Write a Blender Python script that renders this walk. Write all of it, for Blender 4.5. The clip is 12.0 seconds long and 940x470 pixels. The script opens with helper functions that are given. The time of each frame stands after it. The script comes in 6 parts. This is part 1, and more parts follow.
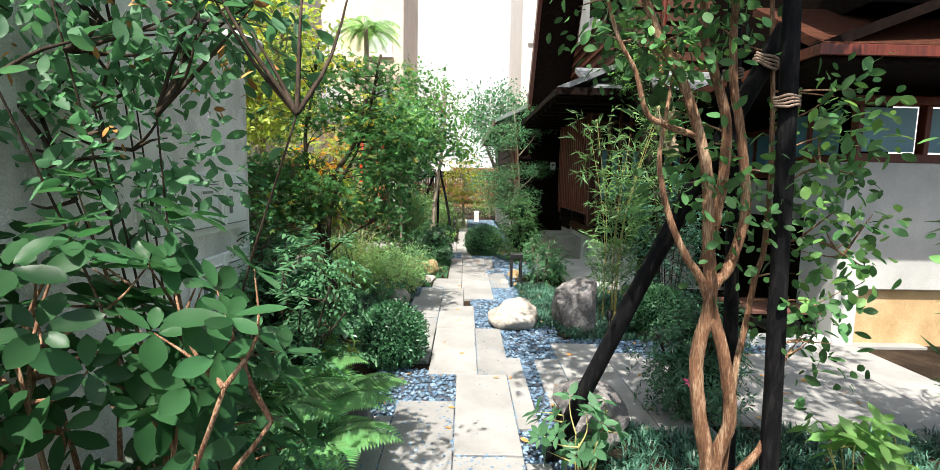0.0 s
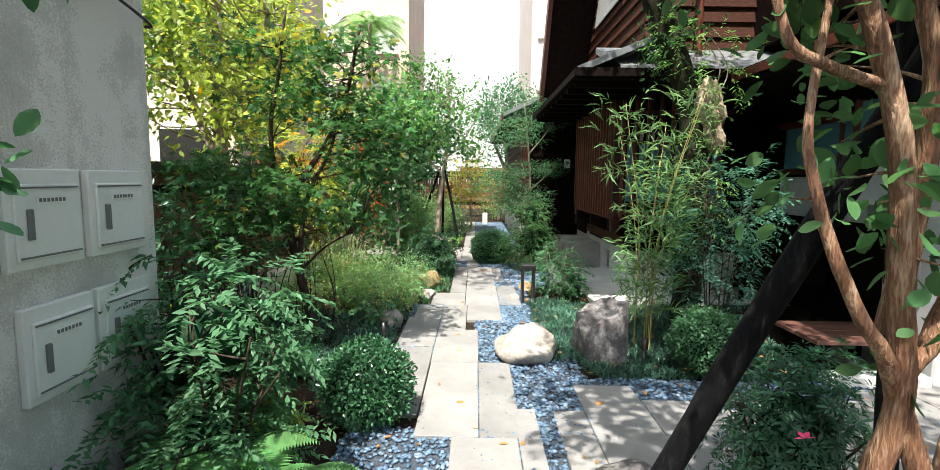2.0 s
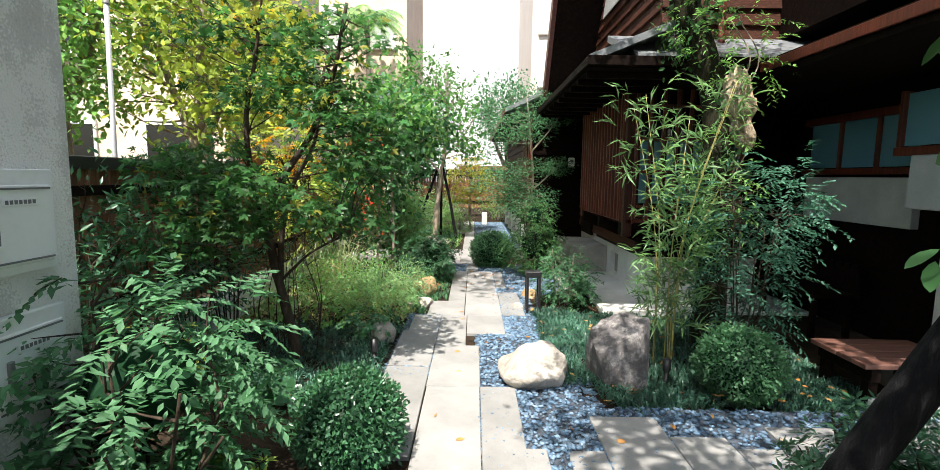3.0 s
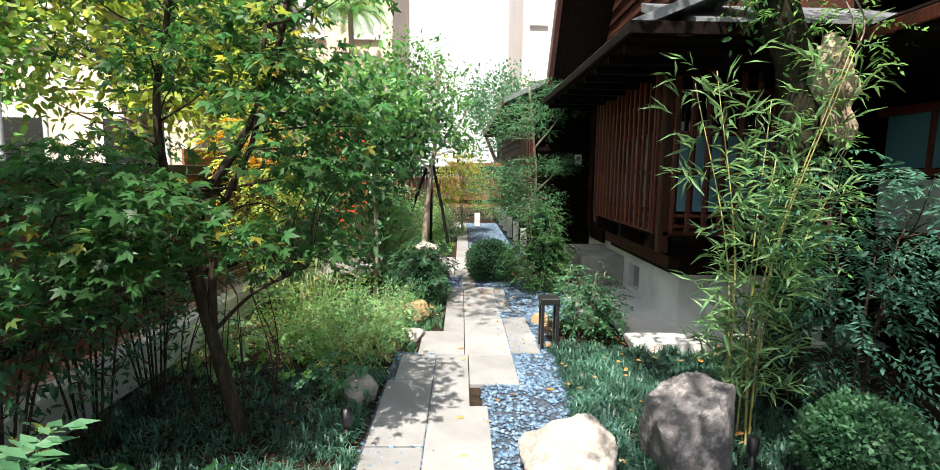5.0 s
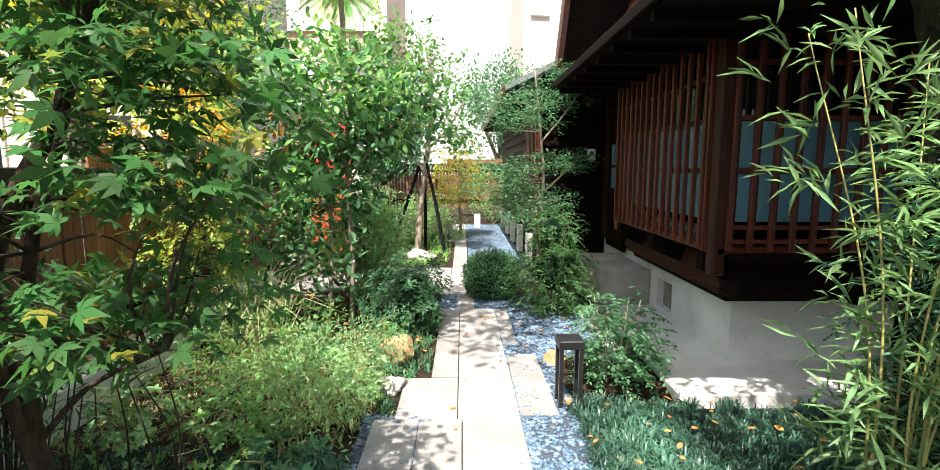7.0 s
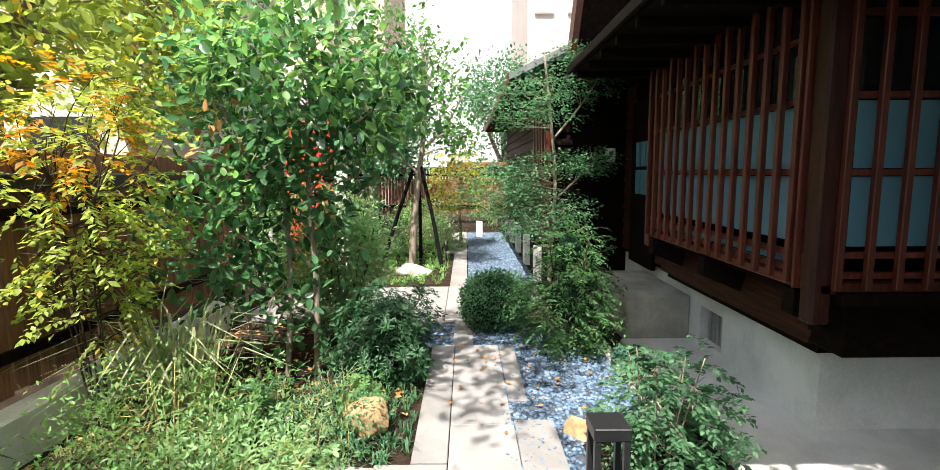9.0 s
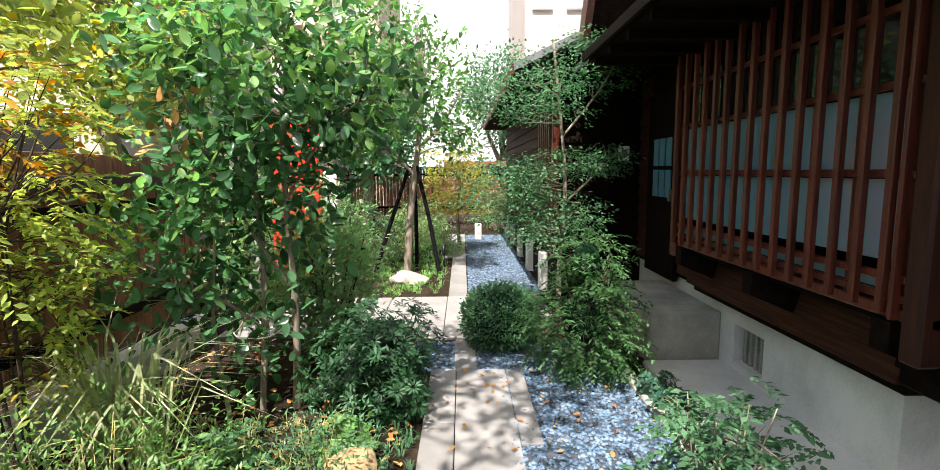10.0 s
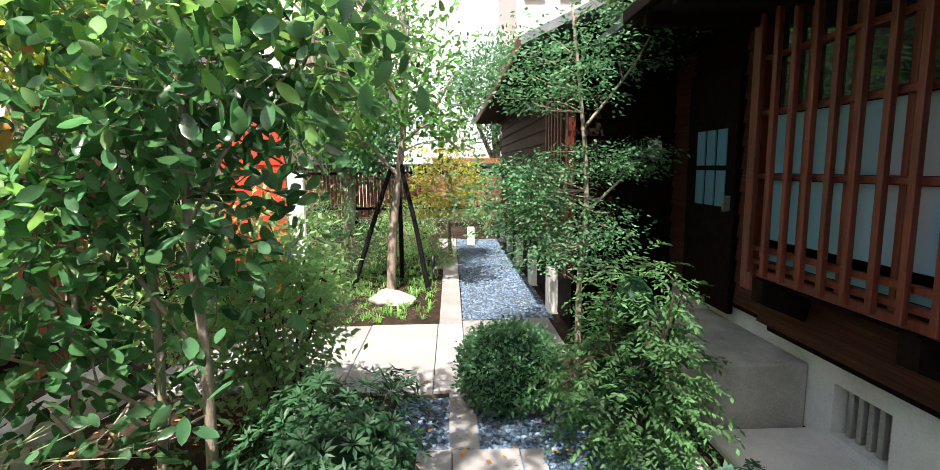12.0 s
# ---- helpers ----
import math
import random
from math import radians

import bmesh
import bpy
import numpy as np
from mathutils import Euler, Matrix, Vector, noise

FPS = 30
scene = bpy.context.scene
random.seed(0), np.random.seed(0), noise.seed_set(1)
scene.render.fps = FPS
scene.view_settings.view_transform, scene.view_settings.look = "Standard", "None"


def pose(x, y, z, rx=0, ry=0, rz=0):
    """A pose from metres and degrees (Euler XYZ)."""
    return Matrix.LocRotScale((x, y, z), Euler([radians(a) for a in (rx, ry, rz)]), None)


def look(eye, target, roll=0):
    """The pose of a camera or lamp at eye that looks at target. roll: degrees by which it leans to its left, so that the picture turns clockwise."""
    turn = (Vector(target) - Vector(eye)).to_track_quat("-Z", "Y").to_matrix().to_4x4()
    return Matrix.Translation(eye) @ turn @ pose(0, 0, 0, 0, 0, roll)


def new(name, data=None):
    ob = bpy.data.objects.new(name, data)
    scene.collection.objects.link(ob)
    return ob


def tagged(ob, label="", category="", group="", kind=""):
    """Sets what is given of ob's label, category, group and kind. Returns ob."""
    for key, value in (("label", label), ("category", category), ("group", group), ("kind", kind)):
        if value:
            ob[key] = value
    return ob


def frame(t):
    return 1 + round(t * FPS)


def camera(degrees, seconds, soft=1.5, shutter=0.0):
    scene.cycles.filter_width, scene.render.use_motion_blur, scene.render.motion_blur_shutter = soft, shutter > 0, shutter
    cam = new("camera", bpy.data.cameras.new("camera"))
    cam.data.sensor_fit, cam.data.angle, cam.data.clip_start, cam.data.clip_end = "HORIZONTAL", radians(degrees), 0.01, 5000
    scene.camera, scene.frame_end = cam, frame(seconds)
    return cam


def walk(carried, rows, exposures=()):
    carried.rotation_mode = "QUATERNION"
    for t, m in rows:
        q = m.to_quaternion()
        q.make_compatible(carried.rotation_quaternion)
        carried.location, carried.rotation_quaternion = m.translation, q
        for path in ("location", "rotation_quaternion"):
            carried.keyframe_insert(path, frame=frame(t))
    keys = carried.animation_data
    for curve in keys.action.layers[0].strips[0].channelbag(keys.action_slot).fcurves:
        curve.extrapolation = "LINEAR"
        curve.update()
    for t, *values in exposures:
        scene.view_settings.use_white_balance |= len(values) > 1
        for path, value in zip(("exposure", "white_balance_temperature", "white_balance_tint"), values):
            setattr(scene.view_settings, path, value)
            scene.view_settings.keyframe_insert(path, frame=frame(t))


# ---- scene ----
cam = camera(85.4, 12.0, 0.55)
PATH = [
    (0, 0.007, 0.041, 1.507, -0.52, -6.43, -1.13),
    (0.5, 0.047, 0.299, 1.514, -0.20, -6.45, -1.22),
    (1, 0.077, 0.544, 1.516, 0.11, -6.51, -1.10),
    (1.5, 0.091, 0.784, 1.508, 0.40, -6.47, -0.85),
    (2, 0.088, 1.022, 1.492, 0.59, -6.39, -0.69),
    (2.5, 0.072, 1.264, 1.488, 0.57, -6.47, -0.75),
    (3, 0.063, 1.513, 1.504, 0.43, -6.60, -0.88),
    (5, -0.059, 2.652, 1.568, -0.95, -7.06, -0.69),
    (5.5, -0.042, 2.938, 1.587, -1.07, -7.17, -0.61),
    (6, -0.027, 3.227, 1.595, -1.10, -7.29, -0.50),
    (6.5, -0.008, 3.518, 1.602, -1.03, -7.39, -0.33),
    (7, 0.017, 3.802, 1.597, -0.84, -7.44, -0.09),
    (9, 0.098, 4.915, 1.598, -0.43, -7.06, 0.32),
    (9.5, 0.080, 5.199, 1.612, -0.59, -7.17, 0.33),
    (10, 0.045, 5.487, 1.610, -0.90, -7.15, 0.39),
    (10.5, 0.003, 5.774, 1.611, -1.24, -7.15, 0.46),
    (11, -0.020, 6.062, 1.627, -1.50, -7.30, 0.48),
    (11.5, -0.018, 6.362, 1.643, -1.79, -7.51, 0.48),
    (12, 0.001, 6.670, 1.657, -2.17, -7.61, 0.56),
]
walk(cam, [(t, pose(x, y, z, 90 + pitch, roll, yaw)) for t, x, y, z, yaw, pitch, roll in PATH], exposures=[(0, 1.3, 6350, 8.5), (5, 1.34, 6350, 11), (6.7, 1.66, 6480, 12.5), (9, 1.48, 6420, 13.5), (10.7, 1.34, 6420, 15), (12, 1.56, 6420, 15.5)])

# ---- light ----
SUN_AZ, SUN_EL = radians(-163), radians(61)  # clockwise from +y, and above the horizon
world = bpy.data.worlds.new("sky")
scene.world = world
world.use_nodes = True
wn = world.node_tree
sky = wn.nodes.new("ShaderNodeTexSky")
sky.sky_type, sky.sun_disc = "NISHITA", False
sky.sun_elevation, sky.sun_rotation = SUN_EL, SUN_AZ
sky.air_density, sky.dust_density, sky.ozone_density = 1.3, 3.5, 0.5
wn.links.new(sky.outputs[0], wn.nodes["Background"].inputs[0])
wn.nodes["Background"].inputs[1].default_value = 0.09
sun = new("sun", bpy.data.lights.new("sun", "SUN"))
sun.data.energy, sun.data.angle, sun.data.color = 4.4, radians(0.6), (1.0, 0.93, 0.84)
sun_from = Vector((math.sin(SUN_AZ) * math.cos(SUN_EL), math.cos(SUN_AZ) * math.cos(SUN_EL), math.sin(SUN_EL)))
sun.matrix_world = look(sun_from * 30, (0, 0, 0))


# ---- materials ----
def material(name, colours, rough=0.7, metal=0.0, scale=6.0, fine=60.0, bump=0.15, stretch=(1, 1, 1), island=0.0, piece=0.0, gloss=0.5, clear=0.0, bump_scale=None, streak=0.0):
    """Two or three colours mixed by coarse and fine noise, with relief; island and piece vary loose parts and objects."""
    m = bpy.data.materials.new(name)
    m.use_nodes = True
    t = m.node_tree
    n, l = t.nodes, t.links
    b = n["Principled BSDF"]
    tc = n.new("ShaderNodeTexCoord")
    mp = n.new("ShaderNodeMapping")
    mp.inputs["Scale"].default_value = stretch
    l.new(tc.outputs["Object"], mp.inputs[0])
    a = n.new("ShaderNodeTexNoise")
    a.inputs["Scale"].default_value, a.inputs["Detail"].default_value, a.inputs["Roughness"].default_value = scale, 6.0, 0.65
    f = n.new("ShaderNodeTexNoise")
    f.inputs["Scale"].default_value, f.inputs["Detail"].default_value = fine, 4.0
    l.new(mp.outputs[0], a.inputs[0])
    l.new(mp.outputs[0], f.inputs[0])
    mix = n.new("ShaderNodeMath")
    mix.operation = "MULTIPLY_ADD"
    l.new(f.outputs[0], mix.inputs[0])
    mix.inputs[1].default_value = 0.4
    l.new(a.outputs[0], mix.inputs[2])
    last = mix.outputs[0]
    if streak:
        w = n.new("ShaderNodeTexNoise")
        w.inputs["Scale"].default_value, w.inputs["Detail"].default_value = 1.0, 5.0
        sm = n.new("ShaderNodeMapping")
        sm.inputs["Scale"].default_value = (5, 5, 0.35)
        l.new(tc.outputs["Object"], sm.inputs[0])
        l.new(sm.outputs[0], w.inputs[0])
        sa = n.new("ShaderNodeMath")
        sa.operation = "MULTIPLY_ADD"
        l.new(w.outputs[0], sa.inputs[0])
        sa.inputs[1].default_value = streak
        l.new(last, sa.inputs[2])
        last = sa.outputs[0]
    ramp = n.new("ShaderNodeValToRGB")
    e = ramp.color_ramp.elements
    lo, hi = 0.45 + streak * 0.3, 0.95 + streak * 0.7
    e[0].position, e[1].position = lo, hi
    e[0].color, e[1].color = (*colours[0], 1), (*colours[-1], 1)
    if len(colours) == 3:
        mid = e.new((lo + hi) / 2)
        mid.color = (*colours[1], 1)
    l.new(last, ramp.inputs[0])
    colour = ramp.outputs[0]
    if island or piece:
        hs = n.new("ShaderNodeHueSaturation")
        src = n.new("ShaderNodeNewGeometry").outputs["Random Per Island"] if island else n.new("ShaderNodeObjectInfo").outputs["Random"]
        k = island or piece
        v = n.new("ShaderNodeMapRange")
        v.inputs["To Min"].default_value, v.inputs["To Max"].default_value = 1 - k, 1 + k
        l.new(src, v.inputs[0])
        l.new(v.outputs[0], hs.inputs["Value"])
        l.new(colour, hs.inputs["Color"])
        colour = hs.outputs[0]
    l.new(colour, b.inputs["Base Color"])
    rr = n.new("ShaderNodeMapRange")
    rr.inputs["To Min"].default_value, rr.inputs["To Max"].default_value = max(0.03, rough - 0.12), min(1, rough + 0.12)
    l.new(f.outputs[0], rr.inputs[0])
    l.new(rr.outputs[0], b.inputs["Roughness"])
    b.inputs["Metallic"].default_value = metal
    b.inputs["Specular IOR Level"].default_value = gloss
    b.inputs["Coat Weight"].default_value = clear
    if bump:
        bp = n.new("ShaderNodeBump")
        bp.inputs["Strength"].default_value, bp.inputs["Distance"].default_value = bump, 0.02
        l.new(mix.outputs[0], bp.inputs["Height"])
        l.new(bp.outputs[0], b.inputs["Normal"])
    return m


def leaf_material(name, dark, light, tip=None, rough=0.42, through_light=0.45, spread=0.25, hue=0.03, gloss=0.4):
    """Leaves: each its own shade between dark and light, some turning to tip, and letting light through."""
    m = bpy.data.materials.new(name)
    m.use_nodes = True
    t = m.node_tree
    n, l = t.nodes, t.links
    b = n["Principled BSDF"]
    geo = n.new("ShaderNodeNewGeometry")
    ramp = n.new("ShaderNodeValToRGB")
    e = ramp.color_ramp.elements
    e[0].color, e[1].color = (*dark, 1), (*light, 1)
    e[0].position, e[1].position = 0.0, 0.95
    if tip:
        q = e.new(0.99)
        q.color = (*tip, 1)
    l.new(geo.outputs["Random Per Island"], ramp.inputs[0])
    tc = n.new("ShaderNodeTexCoord")
    nz = n.new("ShaderNodeTexNoise")
    nz.inputs["Scale"].default_value, nz.inputs["Detail"].default_value = 2.2, 3.0
    l.new(tc.outputs["Object"], nz.inputs[0])
    hs = n.new("ShaderNodeHueSaturation")
    mr = n.new("ShaderNodeMapRange")
    mr.inputs["To Min"].default_value, mr.inputs["To Max"].default_value = 1 - spread * 1.6, 1 + spread * 1.6
    mr.inputs["From Min"].default_value, mr.inputs["From Max"].default_value = 0.3, 0.7
    l.new(nz.outputs[0], mr.inputs[0])
    l.new(mr.outputs[0], hs.inputs["Value"])
    mh = n.new("ShaderNodeMapRange")
    mh.inputs["To Min"].default_value, mh.inputs["To Max"].default_value = 0.5 - hue, 0.5 + hue
    l.new(geo.outputs["Random Per Island"], mh.inputs[0])
    l.new(mh.outputs[0], hs.inputs["Hue"])
    l.new(ramp.outputs[0], hs.inputs["Color"])
    l.new(hs.outputs[0], b.inputs["Base Color"])
    b.inputs["Roughness"].default_value = rough
    b.inputs["Specular IOR Level"].default_value = gloss
    tr = n.new("ShaderNodeBsdfTranslucent")
    br = n.new("ShaderNodeHueSaturation")
    br.inputs["Value"].default_value, br.inputs["Saturation"].default_value, br.inputs["Hue"].default_value = 1.7, 1.1, 0.485
    l.new(hs.outputs[0], br.inputs["Color"])
    l.new(br.outputs[0], tr.inputs[0])
    ms = n.new("ShaderNodeMixShader")
    ms.inputs[0].default_value = through_light
    l.new(b.outputs[0], ms.inputs[1])
    l.new(tr.outputs[0], ms.inputs[2])
    l.new(ms.outputs[0], n["Material Output"].inputs[0])
    return m


def glass_material(name, tint, rough=0.06):
    """Window glass in front of a dark room: glossy, faintly tinted."""
    m = bpy.data.materials.new(name)
    m.use_nodes = True
    b = m.node_tree.nodes["Principled BSDF"]
    b.inputs["Base Color"].default_value = (*tint, 1)
    b.inputs["Roughness"].default_value = rough
    b.inputs["IOR"].default_value = 1.5
    b.inputs["Transmission Weight"].default_value = 0.1
    return m


SOIL = material("soil", [(0.008, 0.006, 0.004), (0.026, 0.018, 0.012), (0.07, 0.05, 0.033)], 0.95, scale=3, fine=70, bump=0.8, gloss=0.08)
GRANITE = material("pale_granite", [(0.18, 0.175, 0.166), (0.25, 0.244, 0.232), (0.32, 0.313, 0.298)], 0.8, scale=2.2, fine=160, bump=0.12, piece=0.12)
PEBBLE = material("blue_grey_pebble", [(0.035, 0.07, 0.115), (0.1, 0.17, 0.25), (0.24, 0.3, 0.36)], 0.55, scale=9, fine=90, bump=0.1, island=0.5)
GRAVEL_BED = material("gravel_bed", [(0.03, 0.038, 0.05), (0.09, 0.11, 0.14)], 0.9, scale=40, fine=120, bump=0.8)
CEMENT = material("cement_render", [(0.45, 0.445, 0.415), (0.64, 0.635, 0.6), (0.76, 0.75, 0.715)], 0.85, scale=1.6, fine=90, bump=0.12, streak=0.25)
CEMENT_DARK = material("weathered_cement", [(0.18, 0.175, 0.158), (0.31, 0.3, 0.265), (0.42, 0.405, 0.36)], 0.9, scale=3, fine=80, bump=0.3, streak=0.2)
PEBBLEDASH = material("pebbledash", [(0.42, 0.4, 0.365), (0.7, 0.67, 0.62), (0.84, 0.81, 0.76)], 0.92, scale=2.2, fine=110, bump=0.9, streak=0.55)
WHITE_WALL = material("white_render", [(0.33, 0.33, 0.315), (0.44, 0.44, 0.42), (0.54, 0.535, 0.515)], 0.8, scale=1.5, fine=90, bump=0.1, streak=0.2)
BOARD = material("brown_cladding", [(0.018, 0.006, 0.004), (0.046, 0.016, 0.009), (0.1, 0.038, 0.021)], 0.6, scale=5, fine=60, bump=0.25, stretch=(3, 0.5, 12), piece=0.25, gloss=0.12)
REDWOOD = material("red_brown_timber", [(0.036, 0.006, 0.0035), (0.1, 0.0175, 0.008), (0.18, 0.036, 0.016)], 0.45, scale=4, fine=60, bump=0.2, stretch=(12, 12, 0.8), piece=0.18)
POSTWOOD = material("dark_red_timber", [(0.012, 0.004, 0.003), (0.036, 0.009, 0.005), (0.075, 0.019, 0.01)], 0.55, scale=4, fine=60, bump=0.25, stretch=(10, 10, 0.8), gloss=0.3)
# dark timber taken near-black, so its colour also carries eave and recess shade
DARKWOOD_SHADE = material("dark_timber_with_shade", [(0.003, 0.002, 0.0018), (0.007, 0.004, 0.003), (0.018, 0.009, 0.006)], 0.7, scale=5, fine=60, bump=0.25, stretch=(4, 4, 4), gloss=0.06)
FENCEWOOD = material("fence_timber", [(0.08, 0.032, 0.014), (0.19, 0.08, 0.034), (0.3, 0.135, 0.06)], 0.75, scale=4, fine=50, bump=0.3, stretch=(10, 10, 0.8), piece=0.3)
DECKWOOD = material("deck_timber", [(0.055, 0.022, 0.015), (0.11, 0.048, 0.034), (0.17, 0.085, 0.06)], 0.6, scale=4, fine=60, bump=0.2, stretch=(1, 10, 10), piece=0.2)
ROOF = material("grey_roof_metal", [(0.09, 0.1, 0.11), (0.17, 0.18, 0.19), (0.27, 0.28, 0.29)], 0.45, scale=3, fine=60, bump=0.1)
# near-black colour in place of the shade in rooms and vent
ROOM = material("room_shade", [(0.006, 0.005, 0.004), (0.012, 0.009, 0.007)], 0.9, bump=0.0, gloss=0.12)
GLASS = glass_material("window_glass", (0.014, 0.016, 0.017), 0.03)
FROSTED = glass_material("frosted_glass", (0.12, 0.27, 0.35), 0.25)
CHARRED = material("charred_pole", [(0.002, 0.002, 0.0025), (0.005, 0.005, 0.006), (0.022, 0.021, 0.02)], 0.75, scale=7, fine=60, bump=0.5, stretch=(6, 6, 1.2), gloss=0.12)
BARK_SMOOTH = material("smooth_brown_bark", [(0.045, 0.02, 0.011), (0.2, 0.095, 0.045), (0.52, 0.37, 0.24)], 0.75, scale=5, fine=40, bump=0.8, stretch=(5, 5, 0.7))
BARK_DARK = material("dark_bark", [(0.02, 0.015, 0.012), (0.05, 0.036, 0.026), (0.1, 0.075, 0.055)], 0.85, scale=9, fine=50, bump=0.6, stretch=(3, 3, 1), gloss=0.12)
BARK_PALE = material("pale_bark", [(0.15, 0.12, 0.09), (0.26, 0.21, 0.16), (0.38, 0.32, 0.25)], 0.8, scale=6, fine=50, bump=0.4, stretch=(3, 3, 1))
BARK_MOSS = material("mossy_bark", [(0.008, 0.009, 0.005), (0.022, 0.022, 0.012), (0.05, 0.045, 0.026)], 0.95, scale=7, fine=40, bump=1.0, stretch=(3, 3, 0.8), gloss=0.12)
BURL = material("weathered_burl", [(0.14, 0.1, 0.06), (0.34, 0.27, 0.18), (0.5, 0.42, 0.3)], 0.9, scale=5, fine=40, bump=1.0)
TWINE = material("straw_rope", [(0.2, 0.14, 0.1), (0.34, 0.25, 0.19)], 0.95, scale=20, fine=120, bump=0.8)
ROCK_GREY = material("grey_rock", [(0.04, 0.036, 0.036), (0.12, 0.11, 0.107), (0.29, 0.27, 0.255)], 0.85, scale=7, fine=45, bump=1.0, streak=0.3)
ROCK_PALE = material("pale_rock", [(0.2, 0.175, 0.145), (0.39, 0.35, 0.3), (0.56, 0.52, 0.47)], 0.85, scale=6, fine=45, bump=0.9)
ROCK_OCHRE = material("ochre_rock", [(0.26, 0.17, 0.08), (0.4, 0.27, 0.13), (0.5, 0.4, 0.26)], 0.85, scale=4, fine=45, bump=0.6)
BLACK_METAL = material("black_metal", [(0.008, 0.008, 0.009), (0.02, 0.02, 0.022)], 0.4, bump=0.03)
WHITE_PAINT = material("white_enamel", [(0.74, 0.74, 0.7), (0.82, 0.82, 0.78), (0.86, 0.86, 0.83)], 0.45, scale=3, fine=40, bump=0.03)
GREY_PLASTIC = material("grey_plastic", [(0.12, 0.12, 0.12), (0.2, 0.2, 0.2)], 0.5, bump=0.03)
GREY_PALE = material("galvanised_pole", [(0.4, 0.41, 0.42), (0.55, 0.56, 0.57)], 0.5, 0.3, bump=0.05)
RED_PAINT = material("red_paint", [(0.55, 0.03, 0.012), (0.7, 0.055, 0.02), (0.78, 0.09, 0.035)], 0.5, scale=3, fine=40, bump=0.05)
CREAM = material("cream_facade", [(0.56, 0.42, 0.32), (0.68, 0.54, 0.43), (0.76, 0.63, 0.52)], 0.85, scale=0.5, fine=20, bump=0.05, streak=0.2)
PINKISH = material("pale_pink_facade", [(0.66, 0.58, 0.5), (0.76, 0.69, 0.62)], 0.85, scale=0.4, fine=10, bump=0.05)
DRY_LEAF = material("dry_leaf", [(0.2, 0.075, 0.02), (0.42, 0.2, 0.05), (0.5, 0.32, 0.1)], 0.7, scale=4, fine=30, bump=0.1, island=0.4)

L_MAPLE = leaf_material("maple_leaf", (0.02, 0.07, 0.025), (0.07, 0.17, 0.048), (0.24, 0.2, 0.04), through_light=0.42, gloss=0.2)
L_MAPLE_YELLOW = leaf_material("golden_maple_leaf", (0.16, 0.26, 0.05), (0.4, 0.36, 0.07), (0.55, 0.25, 0.04), through_light=0.5)
L_DARK = leaf_material("dark_glossy_leaf", (0.02, 0.075, 0.036), (0.075, 0.19, 0.08), rough=0.3, through_light=0.22)
L_MID = leaf_material("green_leaf", (0.0462, 0.13, 0.0735), (0.125, 0.26, 0.115), rough=0.5, through_light=0.35, gloss=0.25)
L_BLUE = leaf_material("blue_green_leaf", (0.03, 0.1, 0.07), (0.1, 0.215, 0.14), rough=0.55, through_light=0.3, gloss=0.2)
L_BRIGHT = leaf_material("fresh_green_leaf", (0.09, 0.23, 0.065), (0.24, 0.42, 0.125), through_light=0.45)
L_PALE = leaf_material("pale_green_leaf", (0.15, 0.3, 0.11), (0.32, 0.49, 0.22), through_light=0.4)
L_YELLOW = leaf_material("yellow_green_leaf", (0.16, 0.29, 0.06), (0.4, 0.44, 0.1), (0.6, 0.33, 0.05), through_light=0.5)
L_AMBER = leaf_material("amber_leaf", (0.3, 0.2, 0.03), (0.6, 0.3, 0.05), (0.6, 0.14, 0.03), through_light=0.5)
L_RED = leaf_material("red_leaf", (0.6, 0.05, 0.015), (0.75, 0.13, 0.02), through_light=0.5)
L_BAMBOO = leaf_material("bamboo_leaf", (0.075, 0.17, 0.065), (0.21, 0.34, 0.14), through_light=0.4)
L_GRASS = leaf_material("mondo_grass", (0.016, 0.06, 0.042), (0.085, 0.185, 0.12), rough=0.4, through_light=0.25, spread=0.4)
L_DRY = leaf_material("dry_grass", (0.2, 0.26, 0.1), (0.45, 0.43, 0.2), through_light=0.3)
L_FERN = leaf_material("fern_frond", (0.08, 0.22, 0.075), (0.19, 0.37, 0.14), through_light=0.45)
L_LARGE = leaf_material("broad_leaf", (0.016, 0.06, 0.028), (0.058, 0.145, 0.05), rough=0.42, through_light=0.4, gloss=0.3)
L_REED = leaf_material("pale_reed", (0.246, 0.339, 0.175), (0.554, 0.547, 0.35), through_light=0.4)
# near-black green for the cores: shade between leaves put into the colour
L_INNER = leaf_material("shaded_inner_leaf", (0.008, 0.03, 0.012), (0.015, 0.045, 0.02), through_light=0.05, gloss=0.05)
L_CAMELLIA = leaf_material("camellia_leaf", (0.022, 0.085, 0.04), (0.12, 0.25, 0.1), rough=0.24, through_light=0.45, hue=0.04, gloss=0.55)
L_AIRY = leaf_material("airy_tree_leaf", (0.04, 0.13, 0.035), (0.14, 0.29, 0.08), rough=0.6, through_light=0.5, gloss=0.15)
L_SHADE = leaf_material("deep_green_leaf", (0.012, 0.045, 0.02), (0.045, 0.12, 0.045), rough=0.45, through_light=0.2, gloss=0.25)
L_TREE = leaf_material("matt_tree_leaf", (0.03, 0.09, 0.035), (0.11, 0.22, 0.08), rough=0.55, through_light=0.4, gloss=0.2)
PINK = material("pink_petal", [(0.7, 0.05, 0.15), (0.8, 0.12, 0.25)], 0.5, bump=0.0)
CULM = material("bamboo_culm", [(0.2, 0.22, 0.07), (0.34, 0.3, 0.1), (0.42, 0.34, 0.14)], 0.45, scale=6, fine=30, bump=0.05)


